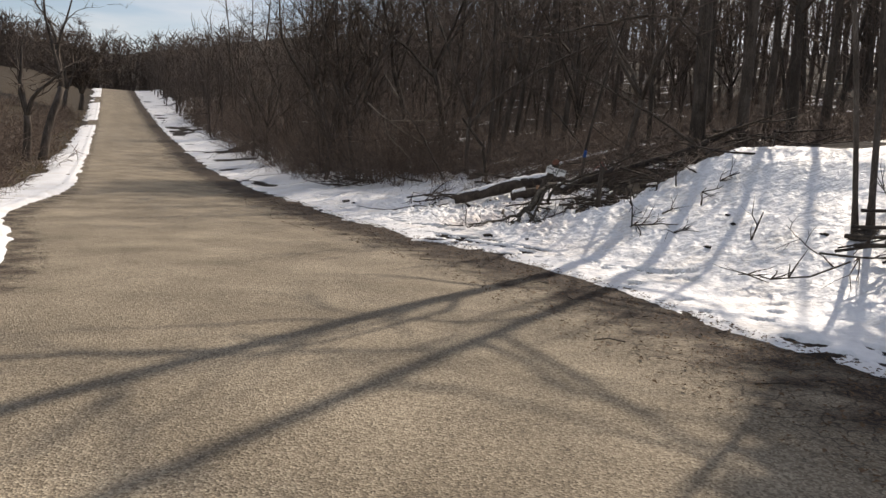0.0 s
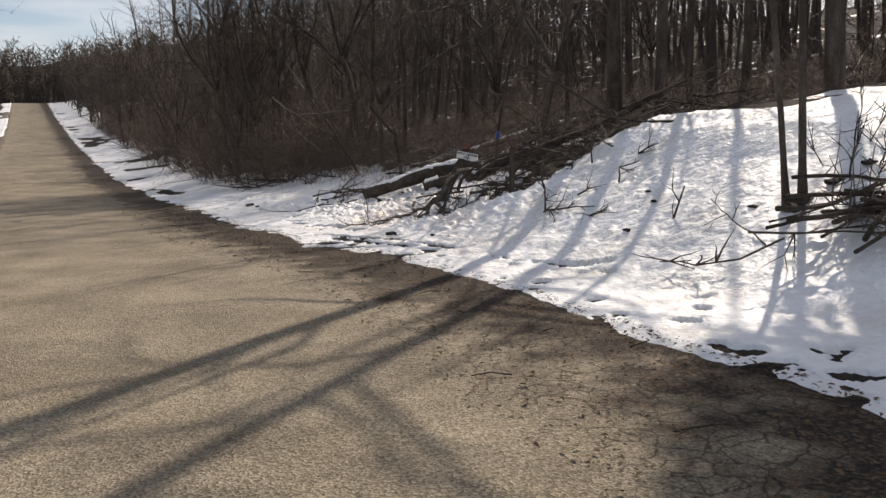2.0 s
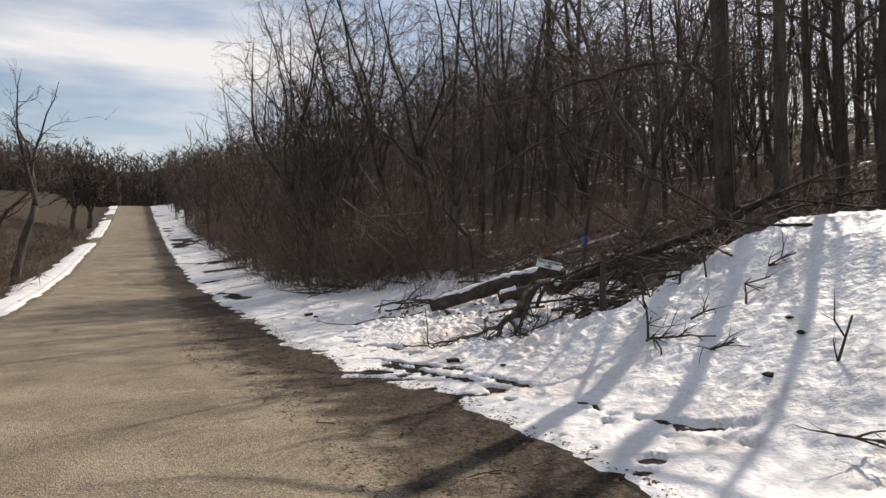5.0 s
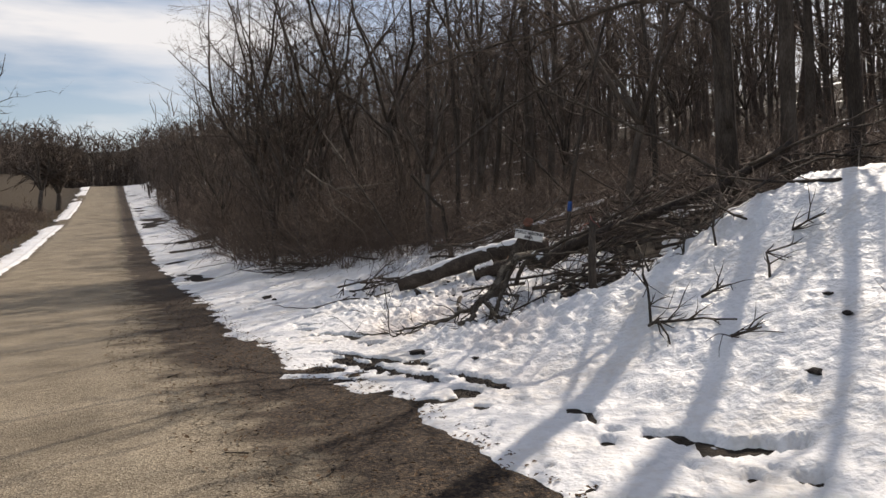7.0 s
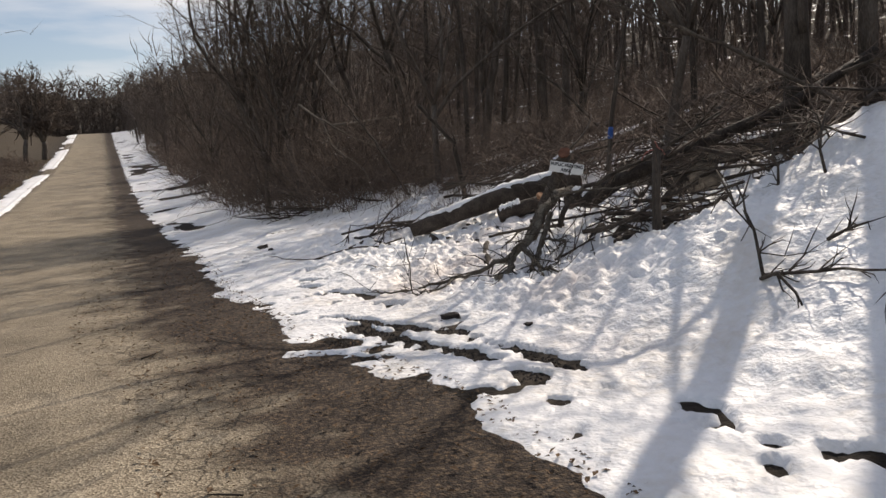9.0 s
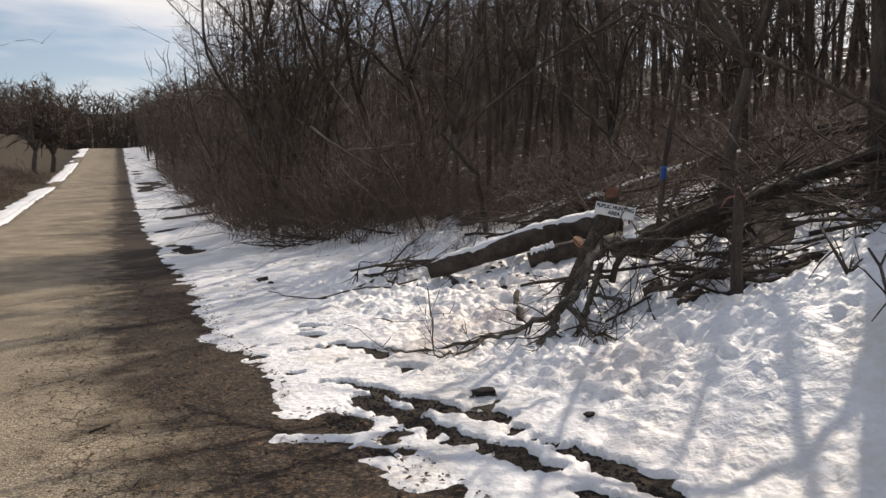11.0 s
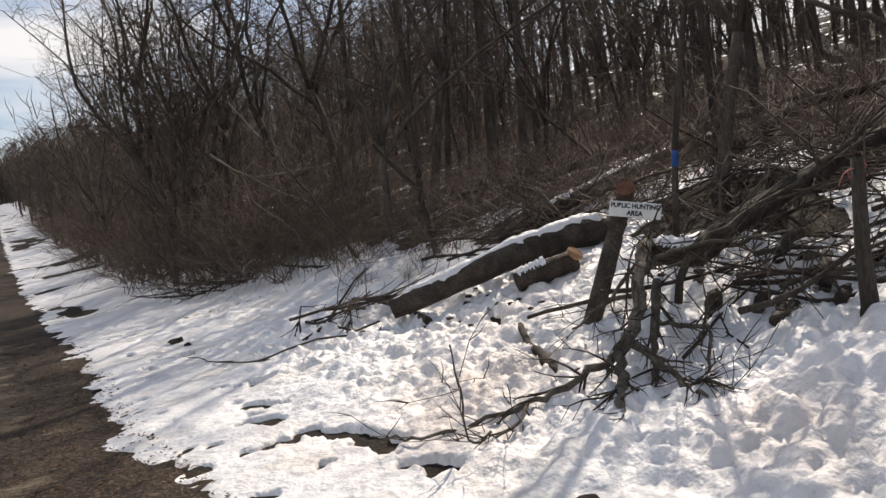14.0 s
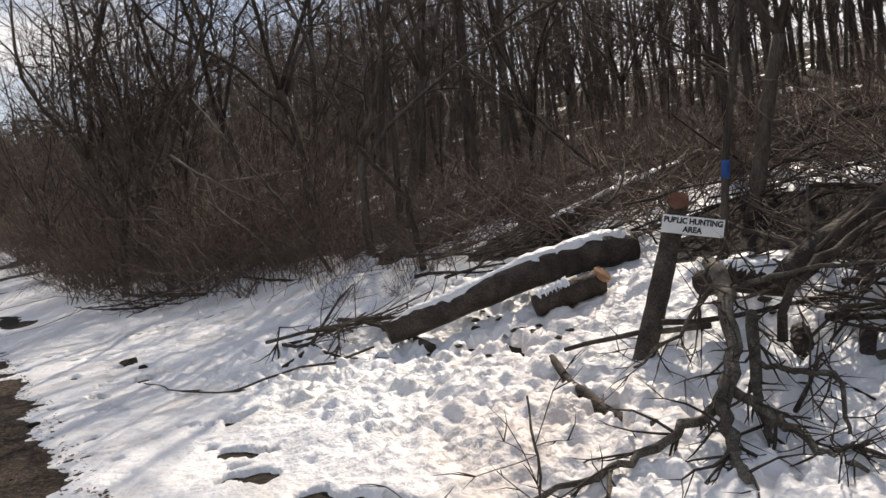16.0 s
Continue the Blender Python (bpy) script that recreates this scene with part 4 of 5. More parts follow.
def brush_pile(x, y, rx, ry, high, n, label, seed, lean=(0.4, 0.1)):
    """A heap of cut branches, each a part, with fine twigs between."""
    r = random.Random(seed)
    e = thing("brush_pile", (x, y, 0), label, "brush pile", "brush piles")
    e.matrix_basis = pose(x, y, 0)
    tw = Tubes()
    for k in range(n):
        a = r.gauss(lean[0], 0.85)
        px, py = x + r.uniform(-rx, rx), y + r.uniform(-ry, ry)
        z = snow_at(px, py) + 0.02 + high * r.random() ** 1.4
        ll = r.uniform(0.8, 2.2)
        d = Vector((math.cos(a), math.sin(a), r.gauss(0.12, 0.14)))
        line = wander(r, Vector((px - x, py - y, z)) - d * ll * 0.5, d, ll, 6, 0.09)
        for p in line:
            p.z = max(p.z, snow_at(p.x + x, p.y + y) + 0.01)
        r0 = r.uniform(0.007, 0.026)
        t = Tubes()
        t.add(line, taper(r0, r0 * 0.4, 6), 6)
        part("branch", t.mesh("branch", WETBARK if k % 4 else DEADWOOD), e)
        for _ in range(7):
            q = r.randint(1, 5)
            dd = d + Vector((r.gauss(0, 0.7), r.gauss(0, 0.7), r.gauss(0.1, 0.6)))
            l2 = wander(r, line[q], dd, r.uniform(0.2, 0.8), 3, 0.22)
            tw.add(l2, taper(0.008, 0.0025, 3), 3, False)
            tw.add(wander(r, l2[1], dd + Vector((r.gauss(0, 0.8), r.gauss(0, 0.8), r.gauss(0, 0.6))), r.uniform(0.1, 0.4), 2, 0.2), taper(0.004, 0.002, 2), 3, False)
    part("twig", tw.mesh("twig", TWIG), e)
    return e


brush_pile(5.7, 12.4, 0.7, 0.5, 0.20, 9, "tangled heap of dark cut branches on snowy bank", 31)
brush_pile(6.7, 13.4, 0.8, 0.5, 0.5, 12, "tangled heap of dark cut branches on snowy bank", 32)
brush_pile(5.5, 11.9, 0.6, 0.4, 0.15, 7, "tangled heap of dark cut branches on snowy bank", 33, (0.5, 0.1))
brush_pile(7.2, 12.0, 1.0, 0.8, 0.5, 12, "tangled heap of dark cut branches on snowy bank", 34)
brush_pile(7.6, 13.9, 1.1, 0.8, 0.6, 17, "tangled heap of dark cut branches on snowy bank", 35)
brush_pile(7.4, 15.4, 0.9, 0.6, 0.5, 12, "loose heap of dark branches behind felled log", 36, (0.1, 0.1))
brush_pile(5.6, 17.4, 1.3, 0.5, 0.35, 11, "loose heap of dark branches behind felled log", 37, (-0.2, 0.1))
brush_pile(4.0, 16.9, 0.6, 0.4, 0.2, 7, "loose twigs and branches at log end", 38, (-0.4, 0.1))
brush_pile(6.7, 10.9, 0.6, 0.5, 0.35, 18, "dark brush along the crest of snowy bank", 39)
brush_pile(8.2, 10.6, 0.9, 0.6, 0.5, 18, "dark brush along the crest of snowy bank", 40)
brush_pile(3.4, 25.2, 0.9, 0.8, 0.35, 16, "dark fallen branches at thicket foot", 41, (2.8, 0.2))
for x, y, a, ll, r in ((5.1, 12.6, 40, 0.30, 0.06), (5.2, 12.25, 30, 0.34, 0.05), (5.1, 11.98, 25, 0.42, 0.055), (5.45, 11.8, 30, 0.5, 0.05), (6.3, 12.9, 20, 0.45, 0.06), (5.8, 12.2, 35, 0.6, 0.05), (6.2, 11.9, 15, 0.5, 0.05)):
    dx, dy = ll / 2 * math.cos(radians(a)), ll / 2 * math.sin(radians(a))
    ob = new("log_piece", log_mesh(rng, [on_snow(x - dx, y - dy, r * 0.5), on_snow(x, y, r * 0.6), on_snow(x + dx, y + dy, r * 0.5)], [r * 0.8, r, r * 0.85], WETBARK, 9, 0.14))
    tagged(ob, "short dark broken log piece lying on snow", "log", "log pieces")
# cut stems stacked by the bank
pile = brush_pile(4.95, 4.55, 0.35, 0.25, 0.16, 22, "stack of cut dark stems lying on snow", 42, (-0.35, 0.0))

# half-sunk branch, loose sticks and clods
stick(rng, [on_snow(4.42, 14.2, -0.015), on_snow(4.2, 13.68, 0.0), on_snow(4.02, 13.1, 0.0), on_snow(3.88, 12.6, -0.03)], 0.028, 0.045, "dark half-buried branch in trampled snow", sides=8)
stick(rng, [(4.3, 17.2, 0.42), (4.25, 16.4, 0.34), on_snow(4.22, 15.7, 0.04)], 0.035, 0.045, "broken branch with pale end lying in snow", twigs=5, sides=8)
stick(rng, [on_snow(4.0, 17.0, 0.05), on_snow(3.7, 16.6, 0.25), on_snow(3.55, 16.4, 0.03)], 0.016, 0.008, "thin dark twig poking from snow", twigs=9)
stick(rng, [on_snow(3.3, 17.2, 0.3), on_snow(3.2, 17.0, 0.02)], 0.008, 0.010, "thin dark twig poking from snow", twigs=6)
stick(rng, [on_snow(2.05, 17.8, 0.02), on_snow(2.28, 16.9, 0.02), on_snow(2.55, 16.35, 0.03), on_snow(2.96, 16.2, 0.04), on_snow(3.5, 16.25, 0.03), on_snow(3.85, 16.15, 0.05)], 0.006, 0.013, "long thin curved stick lying on snow", twigs=3)
stick(rng, [(4.35, 13.95, 0.42), (4.75, 13.6, 0.50), (5.0, 13.2, 0.55)], 0.016, 0.022, "dark stick resting behind the leaning post")
stick(rng, [on_snow(3.65, 5.95, 0.10), on_snow(3.68, 5.5, 0.10), on_snow(3.9, 5.2, 0.08), on_snow(4.25, 5.05, 0.12)], 0.006, 0.011, "long thin twig lying on snow", twigs=8)
stick(rng, [on_snow(4.65, 6.95, 0.0), (4.78, 6.93, 0.85)], 0.014, 0.009, "bare stick standing up out of snow", twigs=2)
stick(rng, [on_snow(4.3, 5.3, 0.02), on_snow(4.55, 5.9, 0.05), on_snow(4.95, 6.7, 0.08)], 0.008, 0.004, "thin arching bramble cane over snow", twigs=3)
for pts in ([(4.36, 9.2, 0.02), (4.5, 9.42, 0.22), (4.62, 9.75, 0.42)], [(4.36, 9.2, 0.03), (4.5, 8.9, 0.05), (4.62, 8.42, 0.06)], [(4.84, 9.14, 0.02), (5.0, 8.95, 0.08)],
            [(4.47, 8.31, 0.02), (4.62, 8.15, 0.05)], [(5.27, 8.79, 0.02), (5.45, 9.0, 0.14), (5.66, 8.89, 0.10)], [(4.34, 9.2, 0.02), (4.3, 9.0, 0.10), (4.2, 8.7, 0.02)],
            [(5.5, 10.3, 0.0), (5.7, 10.6, 0.4)], [(5.15, 10.4, 0.0), (5.2, 10.7, 0.38)], [(5.6, 9.9, 0.02), (5.75, 10.1, 0.3), (6.0, 10.2, 0.32)], [(5.9, 9.2, 0.02), (6.1, 9.0, 0.06)]):
    stick(rng, [on_snow(*p) for p in pts], 0.014, 0.007, "dark twig stuck in the snowy bank", twigs=7, group="bank twigs")


def clod(x, y, size, label="dark wet clod sitting on the snow", mat=None):
    bm = bmesh.new()
    bmesh.ops.create_icosphere(bm, subdivisions=2, radius=1)
    for v in bm.verts:
        n1 = noise.noise(v.co * 1.7 + Vector((x * 3, y * 3, 0)))
        v.co = Vector((v.co.x * 1.2, v.co.y * 0.9, v.co.z * 0.45)) * (1 + 0.8 * n1)
    me = bpy.data.meshes.new("clod")
    bm.to_mesh(me)
    bm.free()
    me.materials.append(mat or ROCK)
    ob = new("clod", me)
    ob.matrix_basis = pose(x, y, snow_at(x, y) + size * 0.25, 0, 0, rng.uniform(0, 360)) @ Matrix.Scale(size, 4)
    tagged(ob, label, "clod", "clods")


for x, y, s in ((4.30, 7.32, 0.052), (5.25, 8.15, 0.034), (5.02, 7.75, 0.04), (2.83, 11.15, 0.065), (3.15, 10.3, 0.035), (2.12, 19.4, 0.10), (2.2, 18.9, 0.05), (1.05, 17.2, 0.05), (0.95, 18.2, 0.05),
                (4.95, 6.1, 0.05), (5.5, 5.6, 0.08), (5.3, 5.2, 0.06), (5.85, 5.5, 0.07)):
    clod(x, y, s)
for k in range(20):
    clod(rng.gauss(4.68, 0.22), rng.gauss(15.2, 0.42), rng.uniform(0.015, 0.05), "dark bark chunk lying in trampled snow", DEADWOOD)
for k in range(22):
    q = rng.random()
    x, y = 5.3 + 1.3 * q + rng.gauss(0, 0.15), 12.2 + rng.gauss(0, 0.5)
    clod(x, y, rng.uniform(0.03, 0.08), "dark wood chunk under the brush", DEADWOOD)

# cut sapling with a scrap of pink ribbon
e = thing("cut_sapling", (0, 0, 0), "short cut sapling with pink ribbon rooted in snow", "sapling")
t = Tubes()
bx, by, bz = 4.98, 11.3, snow_at(4.98, 11.3)
t.add([(bx, by, bz - 0.08), (bx + 0.01, by, bz + 0.08), (bx + 0.02, by + 0.02, bz + 0.4), (bx + 0.05, by + 0.02, bz + 0.92)], [0.075, 0.05, 0.043, 0.036], 10)
part("trunk", t.mesh("trunk", BARK), e)
tw = Tubes()
for _ in range(10):
    tw.add(wander(rng, (bx + 0.05, by + 0.02, bz + rng.uniform(0.6, 0.9)), (rng.gauss(0, 1), rng.gauss(0, 1), rng.uniform(0.1, 0.8)), rng.uniform(0.2, 0.6), 4, 0.2), taper(0.007, 0.002, 4), 4, False)
part("twig", tw.mesh("twig", TWIG), e)
rb = Tubes()
for k in range(4):
    a = k * 1.6
    rb.add(wander(rng, (bx + 0.05 + 0.04 * math.cos(a), by + 0.02 + 0.04 * math.sin(a), bz + 0.86), (math.cos(a), math.sin(a), 0.2), rng.uniform(0.08, 0.2), 4, 0.35, -0.25), taper(0.005, 0.004, 4), 4)
part("ribbon", rb.mesh("ribbon", RIBBON), e, "faded pink ribbon")

# slim tree with a blue paint mark
e = thing("tree", (0, 0, 0), "slim bare tree with a blue paint mark", "tree", "woodland trees")
bx, by = 6.03, 13.95
bz = land_at(bx, by)
t = Tubes()
line = wander(rng, (bx, by, bz - 0.2), (0.02, 0, 1), 7.5, 12, 0.03)
t.add(line, taper(0.034, 0.010, 12), 8)
part("trunk", t.mesh("trunk", BARK), e)
tw = Tubes()
for _ in range(30):
    k = rng.randint(3, 11)
    l1 = wander(rng, line[k], (rng.gauss(0, 1), rng.gauss(0, 1), rng.uniform(0.2, 1)), rng.uniform(0.6, 1.6), 4, 0.2)
    tw.add(l1, taper(0.010, 0.003, 4), 4, False)
    for _ in range(3):
        tw.add(wander(rng, l1[rng.randint(1, 3)], (rng.gauss(0, 1), rng.gauss(0, 1), rng.uniform(0, 1)), rng.uniform(0.2, 0.6), 2, 0.2), taper(0.004, 0.002, 2), 3, False)
part("crown", tw.mesh("crown", TWIG), e)
t = Tubes()
q = [line[1].lerp(line[2], f) for f in (0.66, 0.74, 0.82, 0.90)]
t.add(q, [0.031, 0.0345, 0.034, 0.031], 10)
part("paint_mark", t.mesh("paint_mark", PAINT_BLUE), e, "blue painted trail blaze")

# twin-stemmed young tree on the bank
e = thing("tree", (0, 0, 0), "twin-stemmed young bare tree rooted in snowy bank", "tree")
bx, by = 5.12, 5.72
bz = snow_at(bx, by)
for dx, dy, lx, r in ((-0.07, 0.03, -0.115, 0.031), (0.07, -0.03, -0.055, 0.038)):
    t = Tubes()
    line = wander(rng, (bx + dx, by + dy, bz - 0.2), (lx, 0.0, 1), 8.5, 14, 0.022)
    t.add(line, [r * 1.7] + taper(r, 0.012, 13), 10)
    part("trunk", t.mesh("trunk", BARK), e)
    tw = Tubes()
    for _ in range(16):
        k = rng.randint(5, 13)
        l1 = wander(rng, line[k], (rng.gauss(0, 1), rng.gauss(0, 1), rng.uniform(0.4, 1.2)), rng.uniform(0.6, 1.8), 4, 0.16)
        tw.add(l1, taper(0.012, 0.003, 4), 4, False)
        for _ in range(4):
            tw.add(wander(rng, l1[rng.randint(1, 3)], (rng.gauss(0, 1), rng.gauss(0, 1), rng.uniform(0, 1)), rng.uniform(0.2, 0.7), 2, 0.2), taper(0.004, 0.002, 2), 3, False)
    part("crown", tw.mesh("crown", TWIG), e)
for dx in (-0.10, 0.08, 0.0):
    clod(bx + dx - 0.05, by - 0.08 + dx * 0.4, 0.11, "dark root collar clod at tree foot", BARK)
for k in range(14):
    x, y = bx + rng.uniform(0.3, 1.6), by + rng.uniform(-1.4, 0.5)
    stick(rng, [on_snow(x, y, 0.0), on_snow(x + rng.gauss(0, 0.2), y + rng.gauss(0, 0.2), rng.uniform(0.2, 0.7))], 0.008, 0.004, "thin dark twig poking from snow", twigs=5, group="bank twigs")

# made-up evergreen beyond the bank, added only to shade the near road
e = thing("tree", (10.9, 10.15, land_at(10.9, 10.15)), "tall dark evergreen added to shade the near road, bare lower trunk behind bank", "tree")
t = Tubes()
line = wander(rng, (0, 0, -0.3), (0, 0, 1), 11.4, 12, 0.012)
t.add(line, taper(0.19, 0.04, 12), 9)
part("trunk", t.mesh("trunk", BARK), e)
tw = Tubes()
for _ in range(2600):
    f = rng.uniform(0.62, 1)
    k = min(int(f * 12), 11)
    a = rng.uniform(0, 6.283)
    out = rng.uniform(0.0, 1.2) * (1.35 - f)
    p = line[k].lerp(line[k + 1], f * 12 - k) + Vector((math.cos(a), math.sin(a), -0.25)) * out
    tw.add(wander(rng, p, (math.cos(a), math.sin(a), rng.uniform(-0.5, 0.4)), rng.uniform(0.25, 0.6), 2, 0.25), taper(0.038, 0.012, 2), 3, False)
part("crown", tw.mesh("crown", EVERGREEN), e)

# limb arching out of the wood
e = thing("bent_tree", (0, 0, 0), "bare sapling arched over between the trees", "tree")
ARCH = [(8.0, 12.6, 2.6), (7.9, 12.5, 3.5), (7.62, 12.4, 4.05), (7.29, 12.55, 4.33), (6.75, 12.87, 4.46), (5.92, 13.64, 4.23), (4.97, 14.36, 4.03), (4.27, 15.09, 3.85)]
t = Tubes()
fine = []
for a, b in zip(ARCH, ARCH[1:]):
    for i in range(4):
        fine.append(Vector(a).lerp(Vector(b), i / 4) + Vector((rng.gauss(0, 0.02), rng.gauss(0, 0.02), rng.gauss(0, 0.02))))
fine.append(Vector(ARCH[-1]))
t.add(fine, taper(0.055, 0.012, len(fine) - 1), 7)
part("trunk", t.mesh("trunk", BARK), e)
tw = Tubes()
for _ in range(34):
    k = rng.randint(8, len(fine) - 2)
    l1 = wander(rng, fine[k], (rng.gauss(-0.3, 0.7), rng.gauss(0.2, 0.7), rng.gauss(0, 0.7)), rng.uniform(0.4, 1.4), 4, 0.2)
    tw.add(l1, taper(0.010, 0.003, 4), 4, False)
    for _ in range(3):
        tw.add(wander(rng, l1[rng.randint(1, 3)], (rng.gauss(0, 1), rng.gauss(0, 1), rng.gauss(0, 0.7)), rng.uniform(0.2, 0.6), 2, 0.2), taper(0.004, 0.002, 2), 3, False)
part("crown", tw.mesh("crown", TWIG), e)

# ---- far along the road ----
def shaggy(rng, height, radius, hair, mat, label, x, y, name="tree"):
    """A trunk wrapped in vines or dense dark growth."""
    e = thing(name, (x, y, land_at(x, y)), label, "tree")
    t = Tubes()
    line = wander(rng, (0, 0, -0.3), (rng.gauss(0, 0.05), rng.gauss(0, 0.05), 1), height, 8, 0.04)
    t.add(line, taper(radius, radius * 0.4, 8), 8)
    part("trunk", t.mesh("trunk", BARK), e)
    tw = Tubes()
    for _ in range(hair):
        f = rng.uniform(0.06, 1)
        k = min(int(f * 8), 7)
        ll = rng.uniform(0.3, 0.8) * 0.6
        p = line[k].lerp(line[k + 1], f * 8 - k)
        a = rng.uniform(0, 6.283)
        l1 = wander(rng, p, (math.cos(a), math.sin(a), rng.uniform(-0.3, 0.7)), ll, 3, 0.25)
        tw.add(l1, taper(0.03, 0.012, 3), 3, False)
    part("crown", tw.mesh("crown", mat), e)
    return e


shaggy(rng, 8.0, 0.28, 420, TWIG, "broken dark vine-covered trunk at the wood's edge", 3.7, 79.3, "snag")
place_tree(wide_tree(rng, 11.0, 0.34, 7, 0.2, 0.5, 16, 9, 5.0), -12.8, 100, 30, 1, "dense dark spreading roadside tree")
place_tree(wide_tree(rng, 11.0, 0.28, 4, 0.25, 0.9, 10, 6, 4.0), -14.2, 97, 80, 1, "wide-spreading bare roadside tree")
for x, y, h in ((-8.3, 41.0, 11.5), (-8.9, 40.2, 7.0)):
    place_tree(wide_tree(rng, h, 0.20, 3, 0.35, 0.35, 6, 4, 2.0), x, y, rng.uniform(0, 360), 1, "gnarled half-dead tree leaning in roadside weeds")
# the first tree of the wood's edge, tall and wide against the sky
for x, y, h, lead in ((3.7, 31.0, 12.0, 5), (5.0, 29.6, 12.5, 4), (6.4, 28.2, 13, 4), (4.6, 33.5, 11, 5), (7.4, 26.6, 12, 4), (8.6, 24.5, 11, 4)):
    place_tree(wide_tree(rng, h, 0.12, lead, 0.3, 0.6, 13, 8), x, y, rng.uniform(0, 360), 1, "wide-branching bare tree at the wood's edge", group="woodland trees")

for k in range(95):
    y = 16 + 74 * rng.random() ** 1.2
    v = rng.uniform(1.9, 9.5)
    x = float(road_right(y)) - ROAD_W - v
    place_brush(x, y, rng.uniform(0.6, 1.2), "weeds beside the road", "dry brown weeds and brambles beside road")

tuft = Tubes()
for _ in range(1500):
    y = 8 + 90 * rng.random() ** 1.3
    v = 1.35 + 4.5 * rng.random() ** 1.6
    x = float(road_right(y)) - ROAD_W - v
    z = land_at(x, y)
    for _ in range(3):
        tuft.add(wander(rng, (x + rng.gauss(0, 0.08), y + rng.gauss(0, 0.08), z - 0.03), (rng.gauss(0, 0.4), rng.gauss(0, 0.4), 1), rng.uniform(0.15, 0.5), 2, 0.2, -0.1), taper(0.006, 0.002, 2), 3, False)
tagged(new("dry_grass", tuft.mesh("dry_grass", GRASS)), "tan dead grass along the road's open side", "grass", kind="stuff")


def box_mesh(name, size, mat, bevel=0.0):
    bm = bmesh.new()
    bmesh.ops.create_cube(bm, size=1)
    bmesh.ops.scale(bm, vec=size, verts=bm.verts)
    if bevel:
        bmesh.ops.bevel(bm, geom=bm.edges, offset=bevel, segments=1, affect="EDGES")
    me = bpy.data.meshes.new(name)
    bm.to_mesh(me)
    bm.free()
    me.materials.append(mat)
    return me


def house(x, y, wide, deep, high, rz, label):
    z = land_at(x, y) - 0.3
    e = thing("house", (x, y, z), label, "house", rz=rz)
    for nm, size, at in (("wall", (wide, 0.2, high), (0, -deep / 2, high / 2)), ("wall", (wide, 0.2, high), (0, deep / 2, high / 2)),
                         ("wall", (0.2, deep - 0.2, high), (-wide / 2 + 0.1, 0, high / 2)), ("wall", (0.2, deep - 0.2, high), (wide / 2 - 0.1, 0, high / 2))):
        part(nm, box_mesh(nm, size, SIDING), e).location = at
    bm = bmesh.new()
    w, d, r = wide / 2 + 0.35, deep / 2 + 0.4, 1.9
    low = [bm.verts.new(p) for p in ((-w, -d, high), (w, -d, high), (w, d, high), (-w, d, high))]
    top = [bm.verts.new(p) for p in ((-w, 0, high + r), (w, 0, high + r))]
    for f in ((low[0], low[1], top[1], top[0]), (low[2], low[3], top[0], top[1]), (low[1], low[2], top[1]), (low[3], low[0], top[0]), tuple(reversed(low))):
        bm.faces.new(f)
    me = bpy.data.meshes.new("roof")
    bm.to_mesh(me)
    bm.free()
    me.materials.append(ROOFING)
    part("roof", me, e, "low grey shingle roof")
    part("chimney", box_mesh("chimney", (0.5, 0.5, 1.2), ROCK), e).location = (0.4, 0.2, high + 1.9)
    for wx in (-wide * 0.2, wide * 0.24):
        win = part("window", box_mesh("window", (1.15, 0.08, 1.15), PAINT_WHITE, 0.02), e, "white-framed window")
        win.location = (wx, -deep / 2 - 0.11, high * 0.52)
        for px in (-0.26, 0.26):
            part("pane", box_mesh("pane", (0.46, 0.02, 1.0), GLASS), win).location = (px, -0.045, 0)


house(-36.3, 140, 7.6, 7, 2.6, 12, "white single-storey house with grey roof on hillside")
house(-45.0, 143, 6.0, 6, 2.3, 12, "white house wing with grey roof on hillside")

# ---- litter on the road margin ----
vs, fs = [], []
for _ in range(5200):
    y = 1 + 22 * rng.random() ** 1.3
    u = 0.25 - 1.9 * rng.random() ** 1.7
    x = float(np.interp(y, [0, 5, 7, 8.6, 10.5, 12.3, 14.4, 18, 24], [2.15, 2.15, 2.28, 2.18, 1.85, 1.42, 1.14, 1.0, 0.45])) + u
    z = 0.004 - 0.02 * (u / 2.7 + 1) ** 2 + 0.012
    a, s = rng.uniform(0, 6.283), rng.uniform(0.008, 0.026)
    c, d = Vector((math.cos(a), math.sin(a), rng.gauss(0, 0.2))) * s, Vector((-math.sin(a), math.cos(a), rng.gauss(0, 0.2))) * s * rng.uniform(0.3, 0.7)
    p, k = Vector((x, y, z + 0.010)), len(vs)
    vs += [tuple(p - c), tuple(p + d + Vector((0, 0, 0.006))), tuple(p + c), tuple(p - d + Vector((0, 0, 0.004)))]
    fs += [(k, k + 1, k + 2), (k, k + 2, k + 3)]
me = bpy.data.meshes.new("leaf_litter")
me.from_pydata(vs, [], fs)
me.materials.append(LEAVES)
tagged(new("leaf_litter", me), "brown broken leaves scattered over the road margin", "leaf litter", kind="stuff")
for k in range(16):
    y = rng.uniform(2.5, 16)
    x = float(road_right(y)) - rng.uniform(0.05, 1.3)
    a = rng.uniform(0, 6.283)
    ll = rng.uniform(0.08, 0.28)
    stick(rng, [(x, y, 0.012), (x + ll * math.cos(a), y + ll * math.sin(a), 0.014)], 0.006, 0.004, "small broken twig lying on the road", name="twig", group="road twigs")

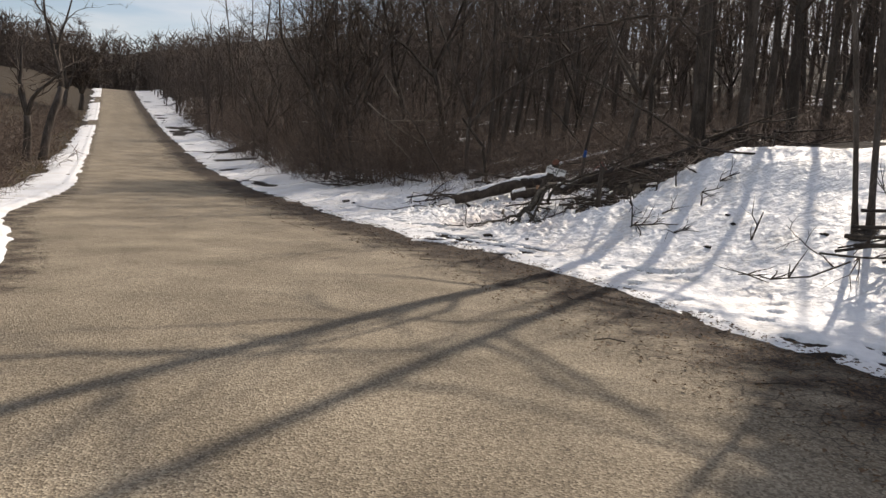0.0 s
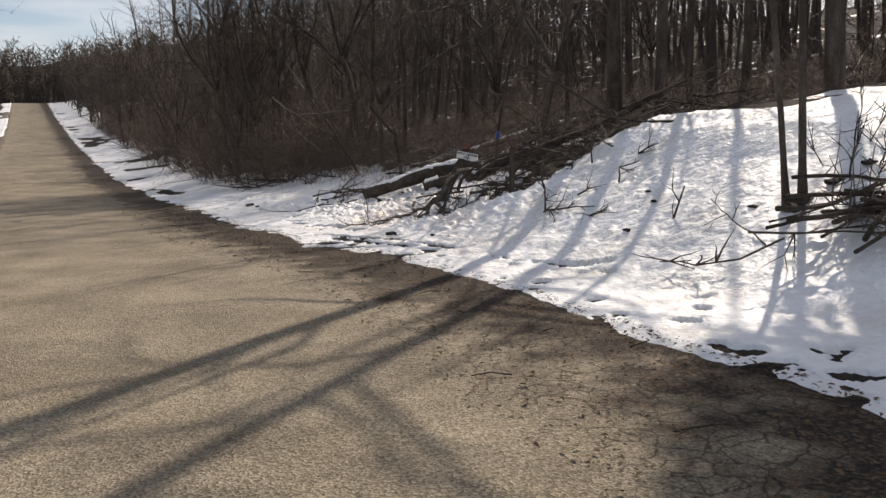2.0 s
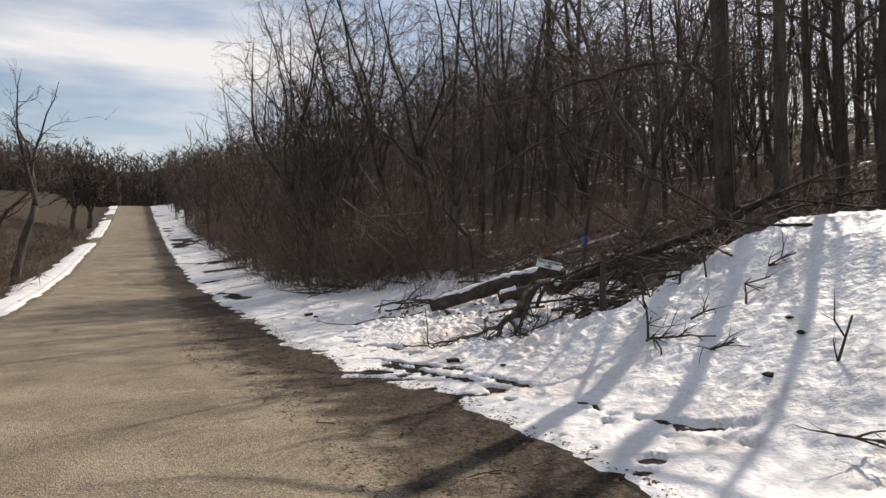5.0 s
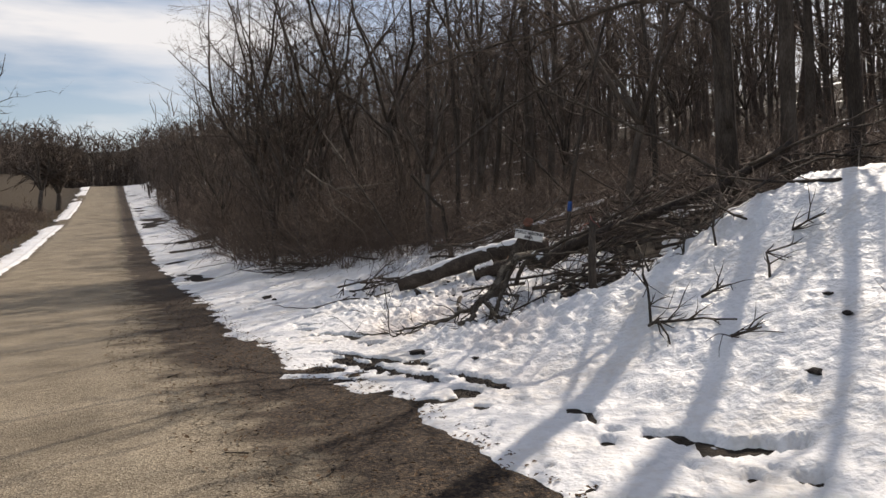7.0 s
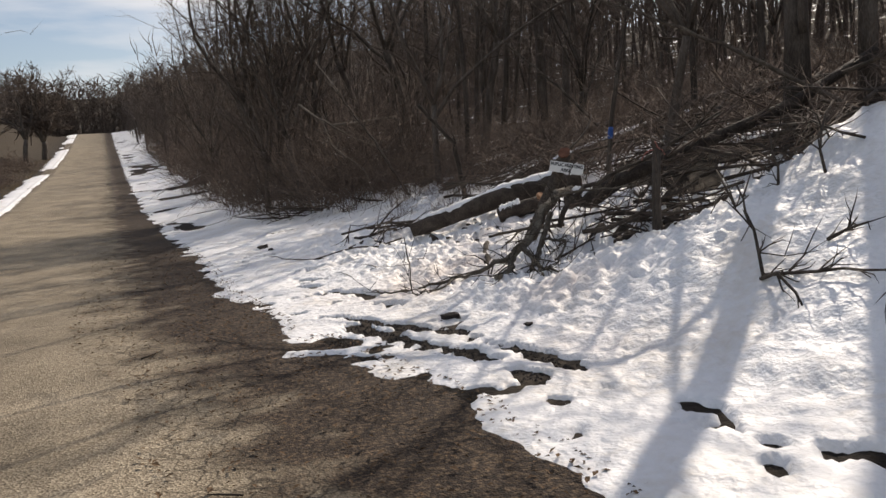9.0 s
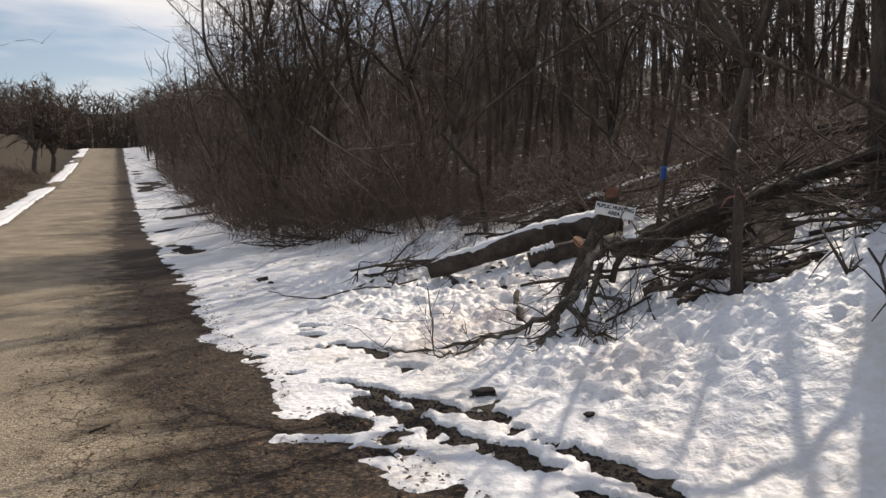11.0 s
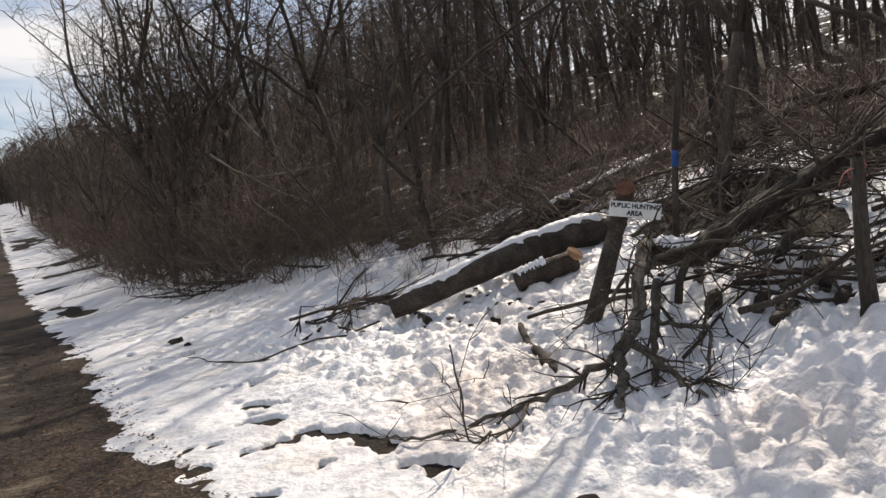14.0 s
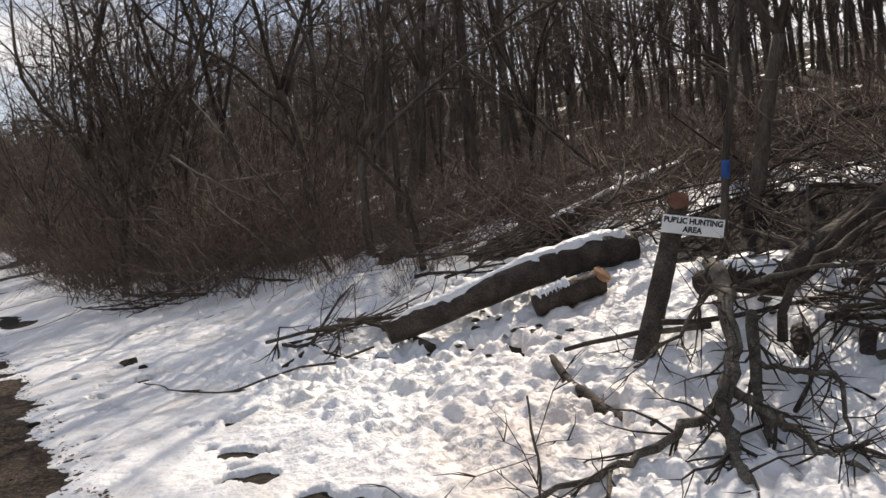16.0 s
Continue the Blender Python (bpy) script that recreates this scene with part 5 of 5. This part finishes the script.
# fallen trunks lying in the wood, and a leaning dead sapling
for a, b, r, lift in (((6.6, 20.2), (11.5, 18.6), 0.09, 0.35), ((7.5, 17.3), (12.0, 16.4), 0.07, 0.5), ((6.0, 22.0), (9.5, 21.0), 0.06, 0.3), ((8.6, 16.0), (10.8, 14.6), 0.08, 0.5)):
    stick(rng, [(a[0], a[1], land_at(*a) + lift * 0.3), ((a[0] + b[0]) / 2, (a[1] + b[1]) / 2, land_at((a[0] + b[0]) / 2, (a[1] + b[1]) / 2) + lift), (b[0], b[1], land_at(*b) + lift)],
          r, r * 0.6, "dark fallen trunk lying across the woodland floor", name="fallen_log", mat=BARK, twigs=20, sides=8, category="log")
for x, y, dx, dy, h in ((7.6, 11.0, -2.2, 2.4, 1.9), (8.5, 17.5, -1.5, 2.0, 2.4), (5.6, 21.5, -1.2, 1.6, 2.6), (9.5, 21.0, 1.4, 0.8, 2.6)):
    z = land_at(x, y)
    stick(rng, [(x, y, z), (x + dx / 2, y + dy / 2, z + h * 0.55), (x + dx, y + dy, z + h)], 0.035, 0.012, "leaning dead sapling at the edge of the wood", name="dead_sapling", twigs=16, category="tree")
for pts in ([(3.74, 24.3, 3.1), (4.2, 24.3, 2.73), (4.54, 24.3, 2.54), (5.1, 24.3, 2.17), (5.72, 24.3, 1.92)], [(4.54, 24.3, 2.54), (5.33, 24.4, 2.62), (6.28, 24.5, 2.72)],
            [(5.45, 24.0, 0.6), (5.18, 24.0, 1.37), (4.41, 24.0, 2.06), (4.24, 24.0, 2.71)], [(4.74, 24.0, 3.25), (4.39, 24.0, 3.75), (4.2, 24.1, 4.1)]):
    stick(rng, pts, 0.026, 0.010, "pale broken branch caught in the thicket", mat=PALEWOOD, twigs=9)
stick(rng, [(5.95, 19.0, land_at(5.95, 19.0)), (5.8, 19.0, 1.75), (5.14, 19.0, 2.5)], 0.05, 0.03, "leaning dead sapling at the edge of the wood", name="dead_sapling", twigs=6, category="tree")
e = thing("fallen_log", (0, 0, 0), "dark fallen trunk with snow on top in the wood", "log")
BACK = [(7.0, 17.6, land_at(7.0, 17.6) + 0.15), (8.65, 17.5, land_at(8.65, 17.5) + 0.2), (10.2, 17.4, land_at(10.2, 17.4) + 0.25)]
part("log", log_mesh(rng, BACK, [0.12, 0.12, 0.10], BARK), e)
part("snow_cap", snow_cap(rng, BACK, [0.12, 0.12, 0.10], 0.7, 0.35, 0), e, "strip of old snow")
for x, y, s in ((5.6, 21.6, 0.5), (6.6, 20.4, 0.45), (7.6, 19.2, 0.5), (4.9, 22.9, 0.7), (6.0, 23.2, 0.8), (8.3, 17.8, 0.45), (9.0, 16.4, 0.5)):
    place_brush(x, y, s, "undergrowth", "low tangle of bare brown undergrowth on woodland floor")
for x, y, s in ((5.0, 22.8, 0.8), (5.6, 22.0, 0.7), (5.4, 20.8, 0.55), (6.2, 20.0, 0.6), (6.0, 18.8, 0.5), (6.9, 18.4, 0.55), (7.8, 17.2, 0.5), (4.7, 19.0, 0.3), (5.2, 18.2, 0.3)):
    place_brush(x, y, s)
